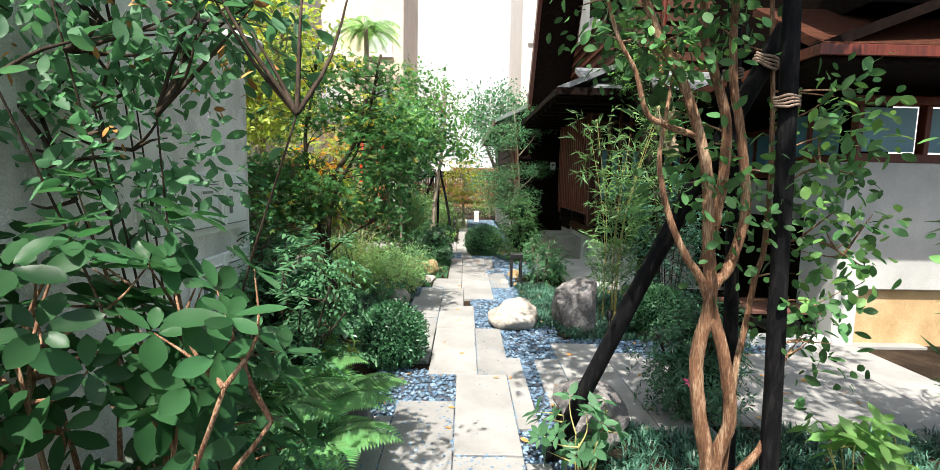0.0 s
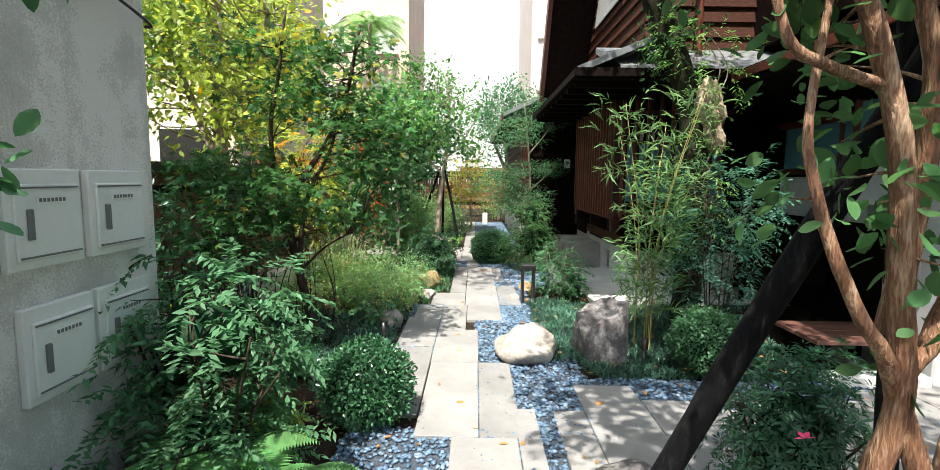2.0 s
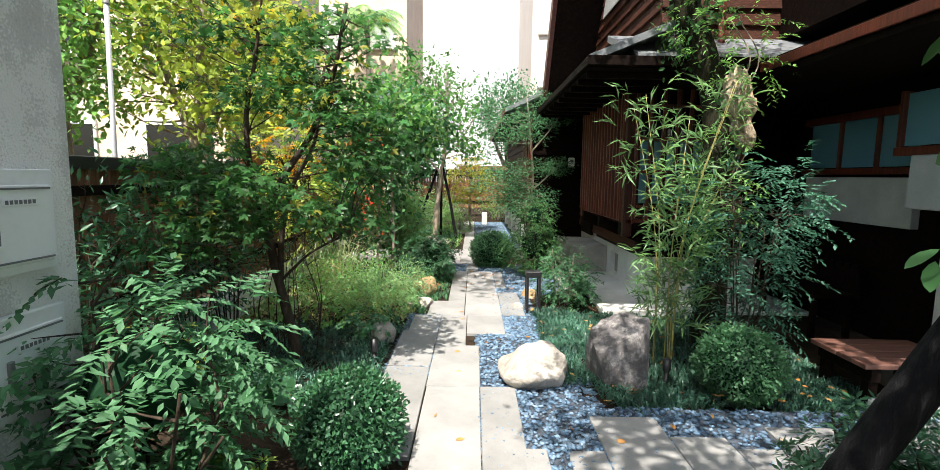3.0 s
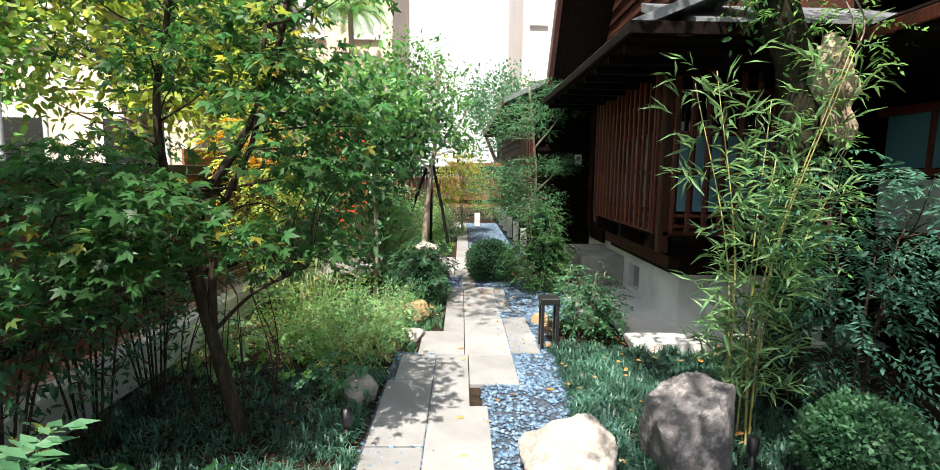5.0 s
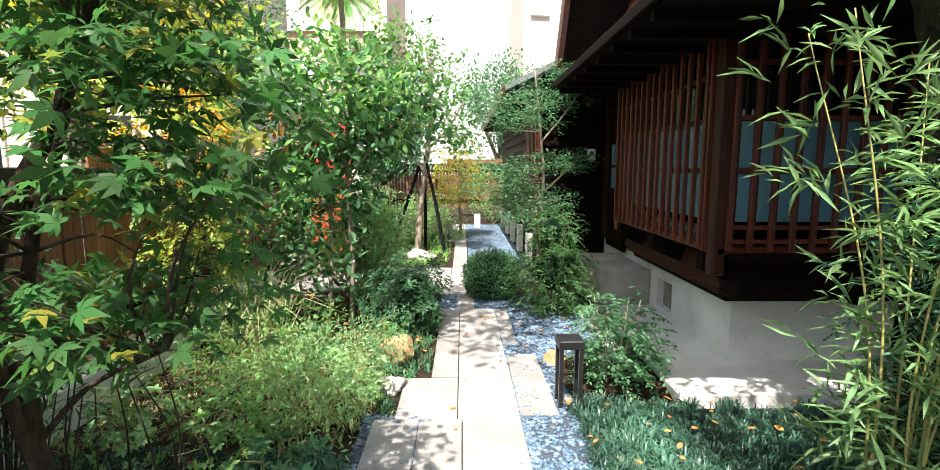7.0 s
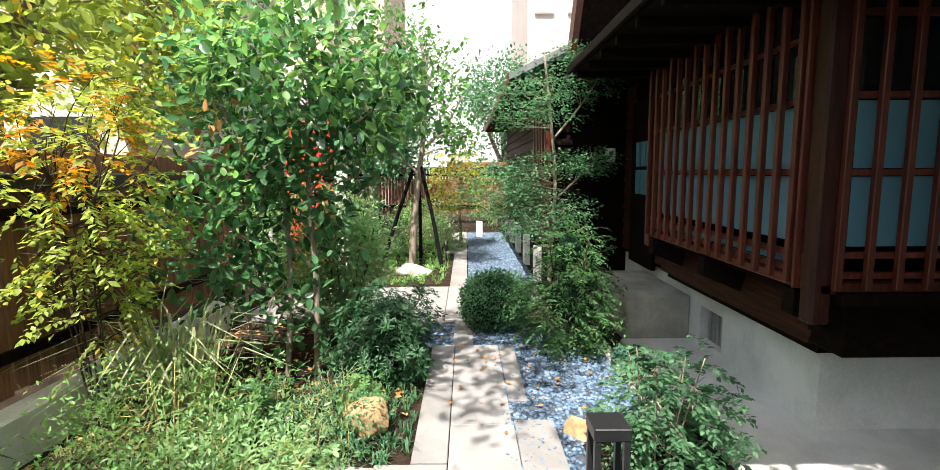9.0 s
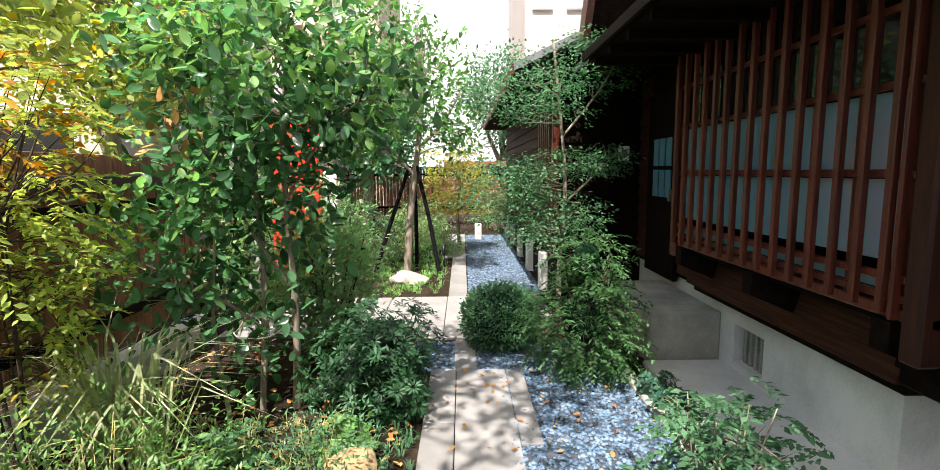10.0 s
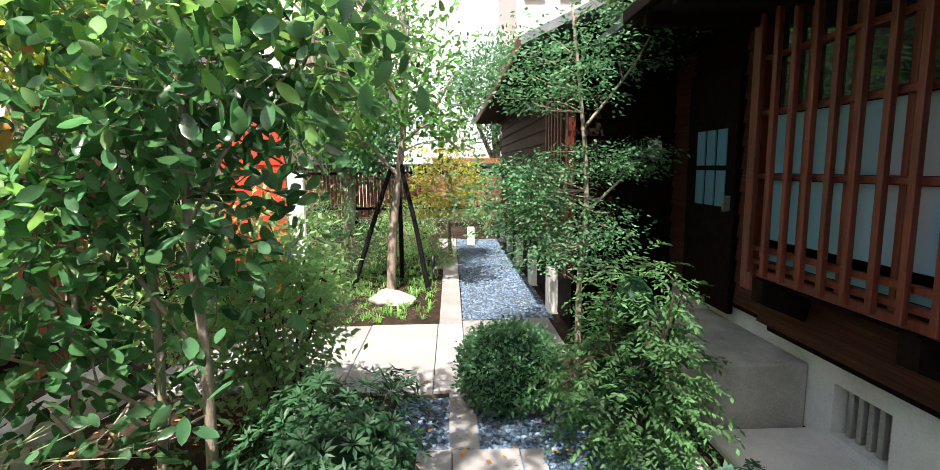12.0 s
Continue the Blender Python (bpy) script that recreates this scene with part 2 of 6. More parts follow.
# ---- mesh helpers ----
def fast_mesh(name, verts, tris, smooth=True):
    """A mesh from arrays of vertices (n, 3) and triangles (m, 3)."""
    me = bpy.data.meshes.new(name)
    verts, tris = np.asarray(verts, dtype=np.float32), np.asarray(tris, dtype=np.int32)
    me.vertices.add(len(verts))
    me.vertices.foreach_set("co", verts.ravel())
    me.loops.add(tris.size)
    me.loops.foreach_set("vertex_index", tris.ravel())
    me.polygons.add(len(tris))
    me.polygons.foreach_set("loop_start", np.arange(0, tris.size, 3, dtype=np.int32))
    me.polygons.foreach_set("use_smooth", np.full(len(tris), smooth))
    me.update(calc_edges=True)
    return me


def thing(name, place, label, category, group="", kind="", turn=0):
    """An Empty at the base of a thing, which parents its parts."""
    ob = new(name)
    ob.empty_display_size = 0.1
    ob.matrix_world = pose(*place, 0, 0, turn)
    return tagged(ob, label, category, group, kind)


def part(name, data, mat, parent=None, label="", at=None):
    """One mesh object from a bmesh or mesh, under a thing or a part."""
    if isinstance(data, bmesh.types.BMesh):
        me = bpy.data.meshes.new(name)
        data.to_mesh(me)
        data.free()
    else:
        me = data
    if mat and not me.materials:
        me.materials.append(mat)
    ob = new(name, me)
    ob.parent = parent
    if at is not None:
        ob.matrix_basis = at if isinstance(at, Matrix) else Matrix.Translation(at)
    if label:
        ob["label"] = label
    return ob


def box(x0, x1, y0, y1, z0, z1, bevel=0.004, bm=None):
    """A bevelled block between two corners."""
    own = bmesh.new()
    bmesh.ops.create_cube(own, size=1)
    for v in own.verts:
        v.co = ((x0 + x1) / 2 + v.co.x * (x1 - x0), (y0 + y1) / 2 + v.co.y * (y1 - y0), (z0 + z1) / 2 + v.co.z * (z1 - z0))
    b = min(bevel, 0.3 * min(x1 - x0, y1 - y0, z1 - z0))
    if b > 0:
        bmesh.ops.bevel(own, geom=own.edges[:], offset=b, segments=1, affect="EDGES")
    if bm is None:
        return own
    me = bpy.data.meshes.new("tmp")
    own.to_mesh(me)
    own.free()
    bm.from_mesh(me)
    bpy.data.meshes.remove(me)
    return bm


def prism(points, x0, x1, axis="x"):
    """A solid with the outline points in the plane across an axis, between two places on that axis."""
    bm = bmesh.new()
    put = {"x": lambda a, p: (a, p[0], p[1]), "y": lambda a, p: (p[0], a, p[1]), "z": lambda a, p: (p[0], p[1], a)}[axis]
    low = [bm.verts.new(put(x0, p)) for p in points]
    high = [bm.verts.new(put(x1, p)) for p in points]
    bm.faces.new(low)
    bm.faces.new(high[::-1])
    for i in range(len(points)):
        j = (i + 1) % len(points)
        bm.faces.new((low[i], high[i], high[j], low[j]))
    bmesh.ops.recalc_face_normals(bm, faces=bm.faces[:])
    return bm


def spline(points, steps=5):
    """A smooth line through points."""
    p = np.array(points, dtype=float)
    if len(p) < 3:
        s = np.linspace(0, 1, steps + 1)[:, None]
        return p[0] + (p[-1] - p[0]) * s
    q = np.vstack([2 * p[0] - p[1], p, 2 * p[-1] - p[-2]])
    out = []
    for i in range(1, len(q) - 2):
        for s in np.linspace(0, 1, steps, endpoint=False):
            out.append(0.5 * (2 * q[i] + (q[i + 1] - q[i - 1]) * s + (2 * q[i - 1] - 5 * q[i] + 4 * q[i + 1] - q[i + 2]) * s * s + (3 * q[i] - q[i - 1] - 3 * q[i + 1] + q[i + 2]) * s ** 3))
    out.append(p[-1])
    return np.array(out)


def tubes(lines, sides=6, rough=0.0, rng=None):
    """Vertices and triangles of tapered tubes; each line is (points, start radius, end radius)."""
    V, T, base = [], [], 0
    ang = np.linspace(0, 2 * math.pi, sides, endpoint=False)
    for pts, r0, r1 in lines:
        pts = np.asarray(pts, dtype=float)
        n = len(pts)
        tan = np.gradient(pts, axis=0)
        tan /= np.linalg.norm(tan, axis=1)[:, None] + 1e-9
        mean = np.abs(pts[-1] - pts[0])
        ref = np.eye(3)[int(np.argmin(mean))][None]
        u = np.cross(tan, ref)
        u /= np.linalg.norm(u, axis=1)[:, None] + 1e-9
        v = np.cross(tan, u)
        r = np.linspace(r0, r1, n)[:, None, None]
        if rough and rng is not None:
            r = r * (1 + rough * rng.normal(size=(n, sides, 1)))
        ring = pts[:, None, :] + r * (np.cos(ang)[None, :, None] * u[:, None, :] + np.sin(ang)[None, :, None] * v[:, None, :])
        V.append(ring.reshape(-1, 3))
        V.append(pts[-1:])
        for i in range(n - 1):
            for j in range(sides):
                a, b = base + i * sides + j, base + i * sides + (j + 1) % sides
                T += [(a, b, a + sides), (b, b + sides, a + sides)]
        top = base + n * sides
        T += [(base + (n - 1) * sides + j, base + (n - 1) * sides + (j + 1) % sides, top) for j in range(sides)]
        base = top + 1
    return np.vstack(V), np.array(T)


# leaf outlines: along, across, up, for a leaf one unit long
def oval(w, droop=0.1, fold=0.05):
    v = [(0, 0, 0), (0.5, 0, -fold), (1, 0, -droop), (0.24, w * 0.8, 0.02), (0.62, w * 0.85, 0), (0.24, -w * 0.8, 0.02), (0.62, -w * 0.85, 0)]
    return np.array(v), np.array([(0, 1, 3), (1, 4, 3), (1, 2, 4), (0, 5, 1), (1, 5, 6), (1, 6, 2)])


def blade(w, droop=0.15, fold=0.06):
    """A broad leaf with a rounded outline, folded along its midrib."""
    xs, ws = (0.14, 0.38, 0.64, 0.86), (0.5, 0.92, 1.0, 0.6)
    v = [(0, 0, 0), (1, 0, -droop)]
    for x, k in zip(xs, ws):
        z = -droop * x * x
        v += [(x, 0, z - fold), (x, w * k, z), (x, -w * k, z)]
    t = [(0, 2, 3), (0, 4, 2), (1, 12, 11), (1, 11, 13)]
    for i in range(3):
        m, a, b = 2 + 3 * i, 3 + 3 * i, 4 + 3 * i
        t += [(m, m + 3, a), (a, m + 3, a + 3), (m, b, m + 3), (b, b + 3, m + 3)]
    return np.array(v), np.array(t)


def diamond(w, droop=0.1):
    v = [(0, 0, 0), (0.45, w, 0.02), (1, 0, -droop), (0.45, -w, 0.02), (0.45, 0, -0.04)]
    return np.array(v), np.array([(0, 4, 1), (1, 4, 2), (0, 3, 4), (4, 3, 2)])


def palmate():
    v, t = [(0, 0, 0)], []
    for a, r in ((-105, 0.5), (-52, 0.8), (0, 1.0), (52, 0.8), (105, 0.5)):
        c, s = math.cos(radians(a)), math.sin(radians(a))
        k = len(v)
        v += [(0.42 * r * c - 0.19 * r * s, 0.42 * r * s + 0.19 * r * c, 0.02), (r * c, r * s, -0.12), (0.42 * r * c + 0.19 * r * s, 0.42 * r * s - 0.19 * r * c, 0.02)]
        t += [(0, k + 2, k), (k, k + 2, k + 1)]
    return np.array(v), np.array(t)


OVAL, LANCE, BAMBOO_LEAF, SMALL, MAPLE_LEAF, BROAD = oval(0.27), diamond(0.16), diamond(0.065, 0.2), diamond(0.26), palmate(), blade(0.25)


def unit(a):
    return a / (np.linalg.norm(a, axis=-1, keepdims=True) + 1e-9)


def leaf_cloud(P, D, N, S, shape):
    """Vertices and triangles of leaves at P, pointing along D with upper side N, S long."""
    D = unit(D)
    A = unit(np.cross(N, D))
    N = np.cross(D, A)
    sv, st = shape
    V = P[:, None, :] + S[:, None, None] * (sv[None, :, 0:1] * D[:, None, :] + sv[None, :, 1:2] * A[:, None, :] + sv[None, :, 2:3] * N[:, None, :])
    T = st[None, :, :] + (np.arange(len(P)) * len(sv))[:, None, None]
    return V.reshape(-1, 3), T.reshape(-1, 3)


def clumps(rng, blobs):
    """Points in ellipsoids (centre, radii, count), more of them near the skin, with an uneven outline."""
    out, away = [], []
    for (cx, cy, cz), (rx, ry, rz), n in blobs:
        d = unit(rng.normal(size=(n, 3)))
        lump = np.array([noise.noise(Vector((q[0] * 1.7 + cx, q[1] * 1.7 + cy, q[2] * 1.7 + cz))) for q in d])
        r = rng.uniform(0.15, 1, n) ** 0.5 * (1 + 0.45 * lump)
        out.append(np.array((cx, cy, cz)) + d * r[:, None] * np.array((rx, ry, rz)))
        away.append(d)
    return np.vstack(out), np.vstack(away)


def sprays(rng, C, O, per, reach, size, shape, form):
    """Leaves round clump points C with outward ways O."""
    n = len(C) * per
    c, o = np.repeat(C, per, 0), np.repeat(O, per, 0)
    s = size * rng.uniform(0.6, 1.25, n)
    if form == "flat":
        a = rng.uniform(0, 2 * math.pi, n)
        r = reach * np.sqrt(rng.uniform(0, 1, n))
        d = np.stack([np.cos(a), np.sin(a), -0.25 + 0.3 * rng.normal(size=n)], 1)
        p = c + np.stack([np.cos(a) * r, np.sin(a) * r, rng.normal(size=n) * reach * 0.12 - r * 0.2], 1)
        up = np.array((0, 0, 1.0)) + 0.65 * rng.normal(size=(n, 3))
    elif form == "pinnate":
        way = unit(O * np.array((1, 1, 0.35)) + 0.5 * rng.normal(size=O.shape))
        w = np.repeat(way, per, 0)
        t = np.tile(np.linspace(0.05, 1, per), len(C))
        side = np.tile(np.where(np.arange(per) % 2, 1.0, -1.0), len(C))
        across = unit(np.cross(w, np.array((0, 0, 1.0))))
        p = c + w * (t * reach)[:, None] + np.array((0, 0, -1.0)) * (0.45 * reach * t ** 2)[:, None]
        d = w * 0.55 + across * side[:, None] + 0.25 * rng.normal(size=(n, 3)) + np.array((0, 0, -0.3))
        up = np.array((0, 0, 1.0)) + 0.35 * rng.normal(size=(n, 3))
    elif form == "whorl":
        a = np.tile(np.linspace(0, 2 * math.pi, per, endpoint=False), len(C)) + np.repeat(rng.uniform(0, 6, len(C)), per)
        axis = unit(O + np.array((0, 0, 0.9)) + 0.25 * rng.normal(size=O.shape))
        u = unit(np.cross(axis, np.array((0.3, 1, 0.1))))
        v = np.cross(axis, u)
        U, W, X = np.repeat(u, per, 0), np.repeat(v, per, 0), np.repeat(axis, per, 0)
        d = U * np.cos(a)[:, None] + W * np.sin(a)[:, None] + X * rng.uniform(-0.1, 0.7, n)[:, None]
        p = c + d * reach * 0.1
        up = X + 0.2 * rng.normal(size=(n, 3))
    else:
        p = c + rng.normal(size=(n, 3)) * reach * 0.55
        d = o + 0.9 * rng.normal(size=(n, 3))
        up = np.array((0, 0, 0.8)) + o * 0.5 + 0.6 * rng.normal(size=(n, 3))
    return leaf_cloud(p, d, up, s, shape)


def plant(name, place, label, category, stems, blobs, leaf, size, shape, form, per, reach, bark=BARK_DARK, seed=1, twigs=60, twig=0.006, group="", extra=(), stem_name="trunk", core=0.0):
    """A shrub or tree: stems (points, radius, end radius), clumps of leaves in ellipsoids, and twigs from the stems to the clumps."""
    rng = np.random.default_rng(seed)
    root = thing(name, place, label, category, group)
    lines = [(spline(p), a, b) for p, a, b in stems]
    for ln in lines:
        v, t = tubes([ln], 8, 0.05, rng)
        part(stem_name, fast_mesh(stem_name, v, t), bark, root)
    C, O = clumps(rng, blobs)
    ends = np.vstack([ln[0][len(ln[0]) // 4:] for ln in lines]) if lines else np.zeros((1, 3))
    tw = []
    for c in C[rng.permutation(len(C))[:twigs]]:
        low = ends[ends[:, 2] < c[2] + 0.05]
        low = low if len(low) else ends
        q = low[np.argmin(np.linalg.norm(low - c, axis=1) + 0.25 * rng.uniform(size=len(low)))]
        mid = (q + c) / 2 + rng.normal(size=3) * 0.06 * np.linalg.norm(c - q)
        tw.append((spline([q, mid, c], 3), twig * 1.6, twig * 0.4))
    for ln in tw[:20]:
        part("branch", fast_mesh("branch", *tubes([ln], 5)), bark, root)
    if tw[20:]:
        tagged(part("twiggery", fast_mesh("twiggery", *tubes(tw[20:], 5)), bark, root), kind="stuff")
    # dark lump inside each blob gives the crown's inner shade as colour
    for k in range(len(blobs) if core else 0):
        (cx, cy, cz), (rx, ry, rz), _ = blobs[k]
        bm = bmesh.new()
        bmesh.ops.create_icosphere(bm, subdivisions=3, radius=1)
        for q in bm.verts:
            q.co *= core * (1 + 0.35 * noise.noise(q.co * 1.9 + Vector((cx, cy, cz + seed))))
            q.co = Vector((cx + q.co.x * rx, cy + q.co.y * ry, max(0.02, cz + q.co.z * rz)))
        part("shade_core", bm, L_INNER, root)
    v, t = sprays(rng, C, O, per, reach, size, shape, form)
    tagged(part("crown", fast_mesh("crown", v, t), leaf, root), kind="stuff")
    for nm, mt, bl, sz, sh, fm, pr, rc in extra:
        c2, o2 = clumps(rng, bl)
        v, t = sprays(rng, c2, o2, pr, rc, sz, sh, fm)
        tagged(part(nm, fast_mesh(nm, v, t), mt, root), kind="stuff")
    return root


def ball_bush(name, place, r, label, leaf, size=0.035, count=5200, squash=0.92, seed=1, core=None, ragged=0.05):
    """A clipped round shrub: a close skin of small leaves over a dark core that holds the inner shade."""
    rng = np.random.default_rng(seed)
    root = thing(name, place, label, "bush")
    d = unit(rng.normal(size=(count, 3)))
    lump = np.array([noise.noise(Vector(q) * 2.6 + Vector((seed, 0, 0))) for q in d])
    rad = r * (1 + 0.1 * lump + ragged * rng.normal(size=count)) * rng.uniform(0.86, 1.0, count)
    p = d * rad[:, None] * np.array((1, 1, squash)) + np.array((0, 0, r * squash))
    keep = p[:, 2] > 0.0
    v, t = leaf_cloud(p[keep], (d + 0.8 * rng.normal(size=d.shape))[keep], (d + 0.5 * rng.normal(size=d.shape))[keep], (size * rng.uniform(0.6, 1.3, count))[keep], SMALL)
    tagged(part("crown", fast_mesh("crown", v, t), leaf, root), kind="stuff")
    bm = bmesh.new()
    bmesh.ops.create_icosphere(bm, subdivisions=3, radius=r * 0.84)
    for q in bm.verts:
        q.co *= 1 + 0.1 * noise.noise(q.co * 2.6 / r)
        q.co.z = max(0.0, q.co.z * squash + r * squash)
    part("shade_core", bm, L_INNER, root)
    v, t = tubes([(spline([(0, 0, -0.05), (0.01, 0, r * 0.5), (0, 0.01, r)]), 0.03, 0.015)], 8)
    part("trunk", fast_mesh("trunk", v, t), BARK_DARK, root)
    return root


def rock(name, place, size, mat, label, seed=1, cuts=7, turn=0, taper=0.0, square=0.0):
    """A stone with broken faces, half sunk in the ground."""
    rng = np.random.default_rng(seed)
    bm = bmesh.new()
    bmesh.ops.create_icosphere(bm, subdivisions=4, radius=1)
    planes = [(Vector(unit(rng.normal(size=3))), rng.uniform(0.55, 0.85)) for _ in range(cuts)]
    for v in bm.verts:
        if square:
            v.co = Vector([math.copysign(abs(c) ** (1 - square), c) for c in v.co])
        for nrm, dist in planes:
            over = v.co.dot(nrm) - dist
            if over > 0:
                v.co -= nrm * over * 0.95
        v.co *= 1 + 0.1 * noise.noise(v.co * 1.9 + Vector((seed, seed, 0))) + 0.06 * noise.noise(v.co * 5 + Vector((0, seed, 0))) + 0.03 * noise.noise(v.co * 13)
        k = 1 - taper * max(0, v.co.z)
        v.co = Vector((v.co.x * k * size[0], v.co.y * k * size[1], v.co.z * size[2] + size[2] * 0.7))
    for fc in bm.faces:
        fc.smooth = True
    root = part(name, bm, mat, None, "", pose(*place, 0, 0, turn))
    return tagged(root, label, "rock")


def grass_field(name, label, spots, blades, length, mat, seed=1, width=0.006, lean=0.6, category="ground cover"):
    """Tufts of arching blades at spots (x, y, z), as one object."""
    rng = np.random.default_rng(seed)
    s = np.repeat(np.asarray(spots, dtype=float), blades, 0)
    n = len(s)
    a = rng.uniform(0, 2 * math.pi, n)
    L = length * rng.uniform(0.55, 1.25, n)
    out = np.stack([np.cos(a), np.sin(a), np.zeros(n)], 1)
    side = np.stack([-np.sin(a), np.cos(a), np.zeros(n)], 1) * width
    b = lean * rng.uniform(0.3, 1.2, n)
    p0 = s + out * 0.015
    p1 = p0 + out * (L * 0.3 * b)[:, None] + np.array((0, 0, 1.0)) * (L * 0.55)[:, None]
    p2 = p1 + out * (L * 0.5 * b)[:, None] + np.array((0, 0, 1.0)) * (L * (0.35 - 0.55 * b))[:, None]
    V = np.stack([p0 - side, p0 + side, p1 - side, p1 + side, p2], 1).reshape(-1, 3)
    T = np.array([(0, 1, 2), (1, 3, 2), (2, 3, 4)])[None] + (np.arange(n) * 5)[:, None, None]
    ob = part(name, fast_mesh(name, V, T.reshape(-1, 3)), mat)
    return tagged(ob, label, category, kind="stuff")


def scatter(rng, x0, x1, y0, y1, per_m2, z=-0.05, skip=()):
    n = int((x1 - x0) * (y1 - y0) * per_m2)
    p = np.stack([rng.uniform(x0, x1, n), rng.uniform(y0, y1, n), np.full(n, z)], 1)
    for a, b, c, d in skip:
        p = p[~((p[:, 0] > a) & (p[:, 0] < b) & (p[:, 1] > c) & (p[:, 1] < d))]
    return p


def setting(name, data, mat, label, category, at=None):
    return tagged(part(name, data, mat, None, "", at), label, category, kind="structure")


# ---- ground, gravel and paving ----
def ground_sheet():
    bm = bmesh.new()
    xs = sorted(set([-400, -120, -40, -15] + [x * 0.25 for x in range(-32, 33)] + [15, 40, 120, 400]))
    ys = sorted(set([-400, -120, -30, -8] + [y * 0.25 for y in range(-8, 90)] + [30, 50, 120, 400]))
    grid = [[bm.verts.new((x, y, -0.028)) for y in ys] for x in xs]
    for row in grid:
        for v in row:
            x, y = v.co.x, v.co.y
            away = min(1.0, max(0.0, (abs(x - 0.1) - 0.55) * 1.5))
            if abs(x) < 8 and -2 < y < 22 and not (0.5 < x < 5 and y < 5) and not (x > 1.2) and not (-2 < x < 2 and 9.8 < y < 12.2):
                v.co.z += away * (0.02 + 0.05 * noise.noise(Vector((x * 0.9, y * 0.9, 3))))
    for row in grid:
        for v in row:
            if 1.2 < v.co.x < 2.9 and 4.7 < v.co.y < 7.3:
                v.co.z = -0.1
    for i in range(len(xs) - 1):
        for j in range(len(ys) - 1):
            f = bm.faces.new((grid[i][j], grid[i + 1][j], grid[i + 1][j + 1], grid[i][j + 1]))
            f.smooth = True
    return setting("ground", bm, SOIL, "dark garden soil with leaf litter", "ground")


ground_sheet()

# gravel beds: (x0, x1, y0, y1, pebbles a square metre)
BEDS = [(-0.66, 0.62, 2.0, 3.95, 700), (0.1, 0.95, 3.8, 6.45, 900), (0.8, 3.2, 3.75, 4.75, 700), (-0.62, -0.2, 5.2, 7.0, 600), (0.3, 0.78, 6.2, 8.03, 900), (0.33, 1.35, 8.0, 10.2, 1100), (-0.4, 0.1, 9.5, 10.2, 900), (0.1, 0.34, 9.48, 10.3, 900), (0.38, 0.44, 6.2, 6.96, 900), (0.12, 1.12, 12.1, 18.4, 650)]


def gravel():
    bed = bmesh.new()
    for i, (x0, x1, y0, y1, _) in enumerate(BEDS):
        box(x0, x1, y0, y1, -0.06, -0.018 + 0.001 * i, 0, bed)
    setting("gravel_bed", bed, GRAVEL_BED, "bed of dark blue-grey grit under the pebbles", "gravel")
    rng = np.random.default_rng(5)
    P = np.vstack([scatter(rng, x0, x1, y0, y1, d * 1.6, -0.009) for x0, x1, y0, y1, d in BEDS])
    ico = bmesh.new()
    bmesh.ops.create_icosphere(ico, subdivisions=1, radius=1)
    sv = np.array([v.co[:] for v in ico.verts])
    st = np.array([[v.index for v in f.verts] for f in ico.faces])
    ico.free()
    n = len(P)
    r = rng.uniform(0.008, 0.019, n)
    a = rng.uniform(0, 6.28, n)
    ca, sa = np.cos(a)[:, None], np.sin(a)[:, None]
    sx, sy, sz = 1.35 * r[:, None], 0.9 * r[:, None], 0.6 * r[:, None]
    jig = sv[None] * (1 + 0.18 * rng.normal(size=(n, len(sv), 1)))
    X, Y, Z = jig[..., 0] * sx, jig[..., 1] * sy, jig[..., 2] * sz
    V = np.stack([X * ca - Y * sa + P[:, 0:1], X * sa + Y * ca + P[:, 1:2], Z + P[:, 2:3]], -1).reshape(-1, 3)
    T = (st[None] + (np.arange(n) * len(sv))[:, None, None]).reshape(-1, 3)
    tagged(part("gravel", fast_mesh("gravel", V, T), PEBBLE), "loose blue-grey pebbles beside the stone paving", "gravel", kind="stuff")


gravel()


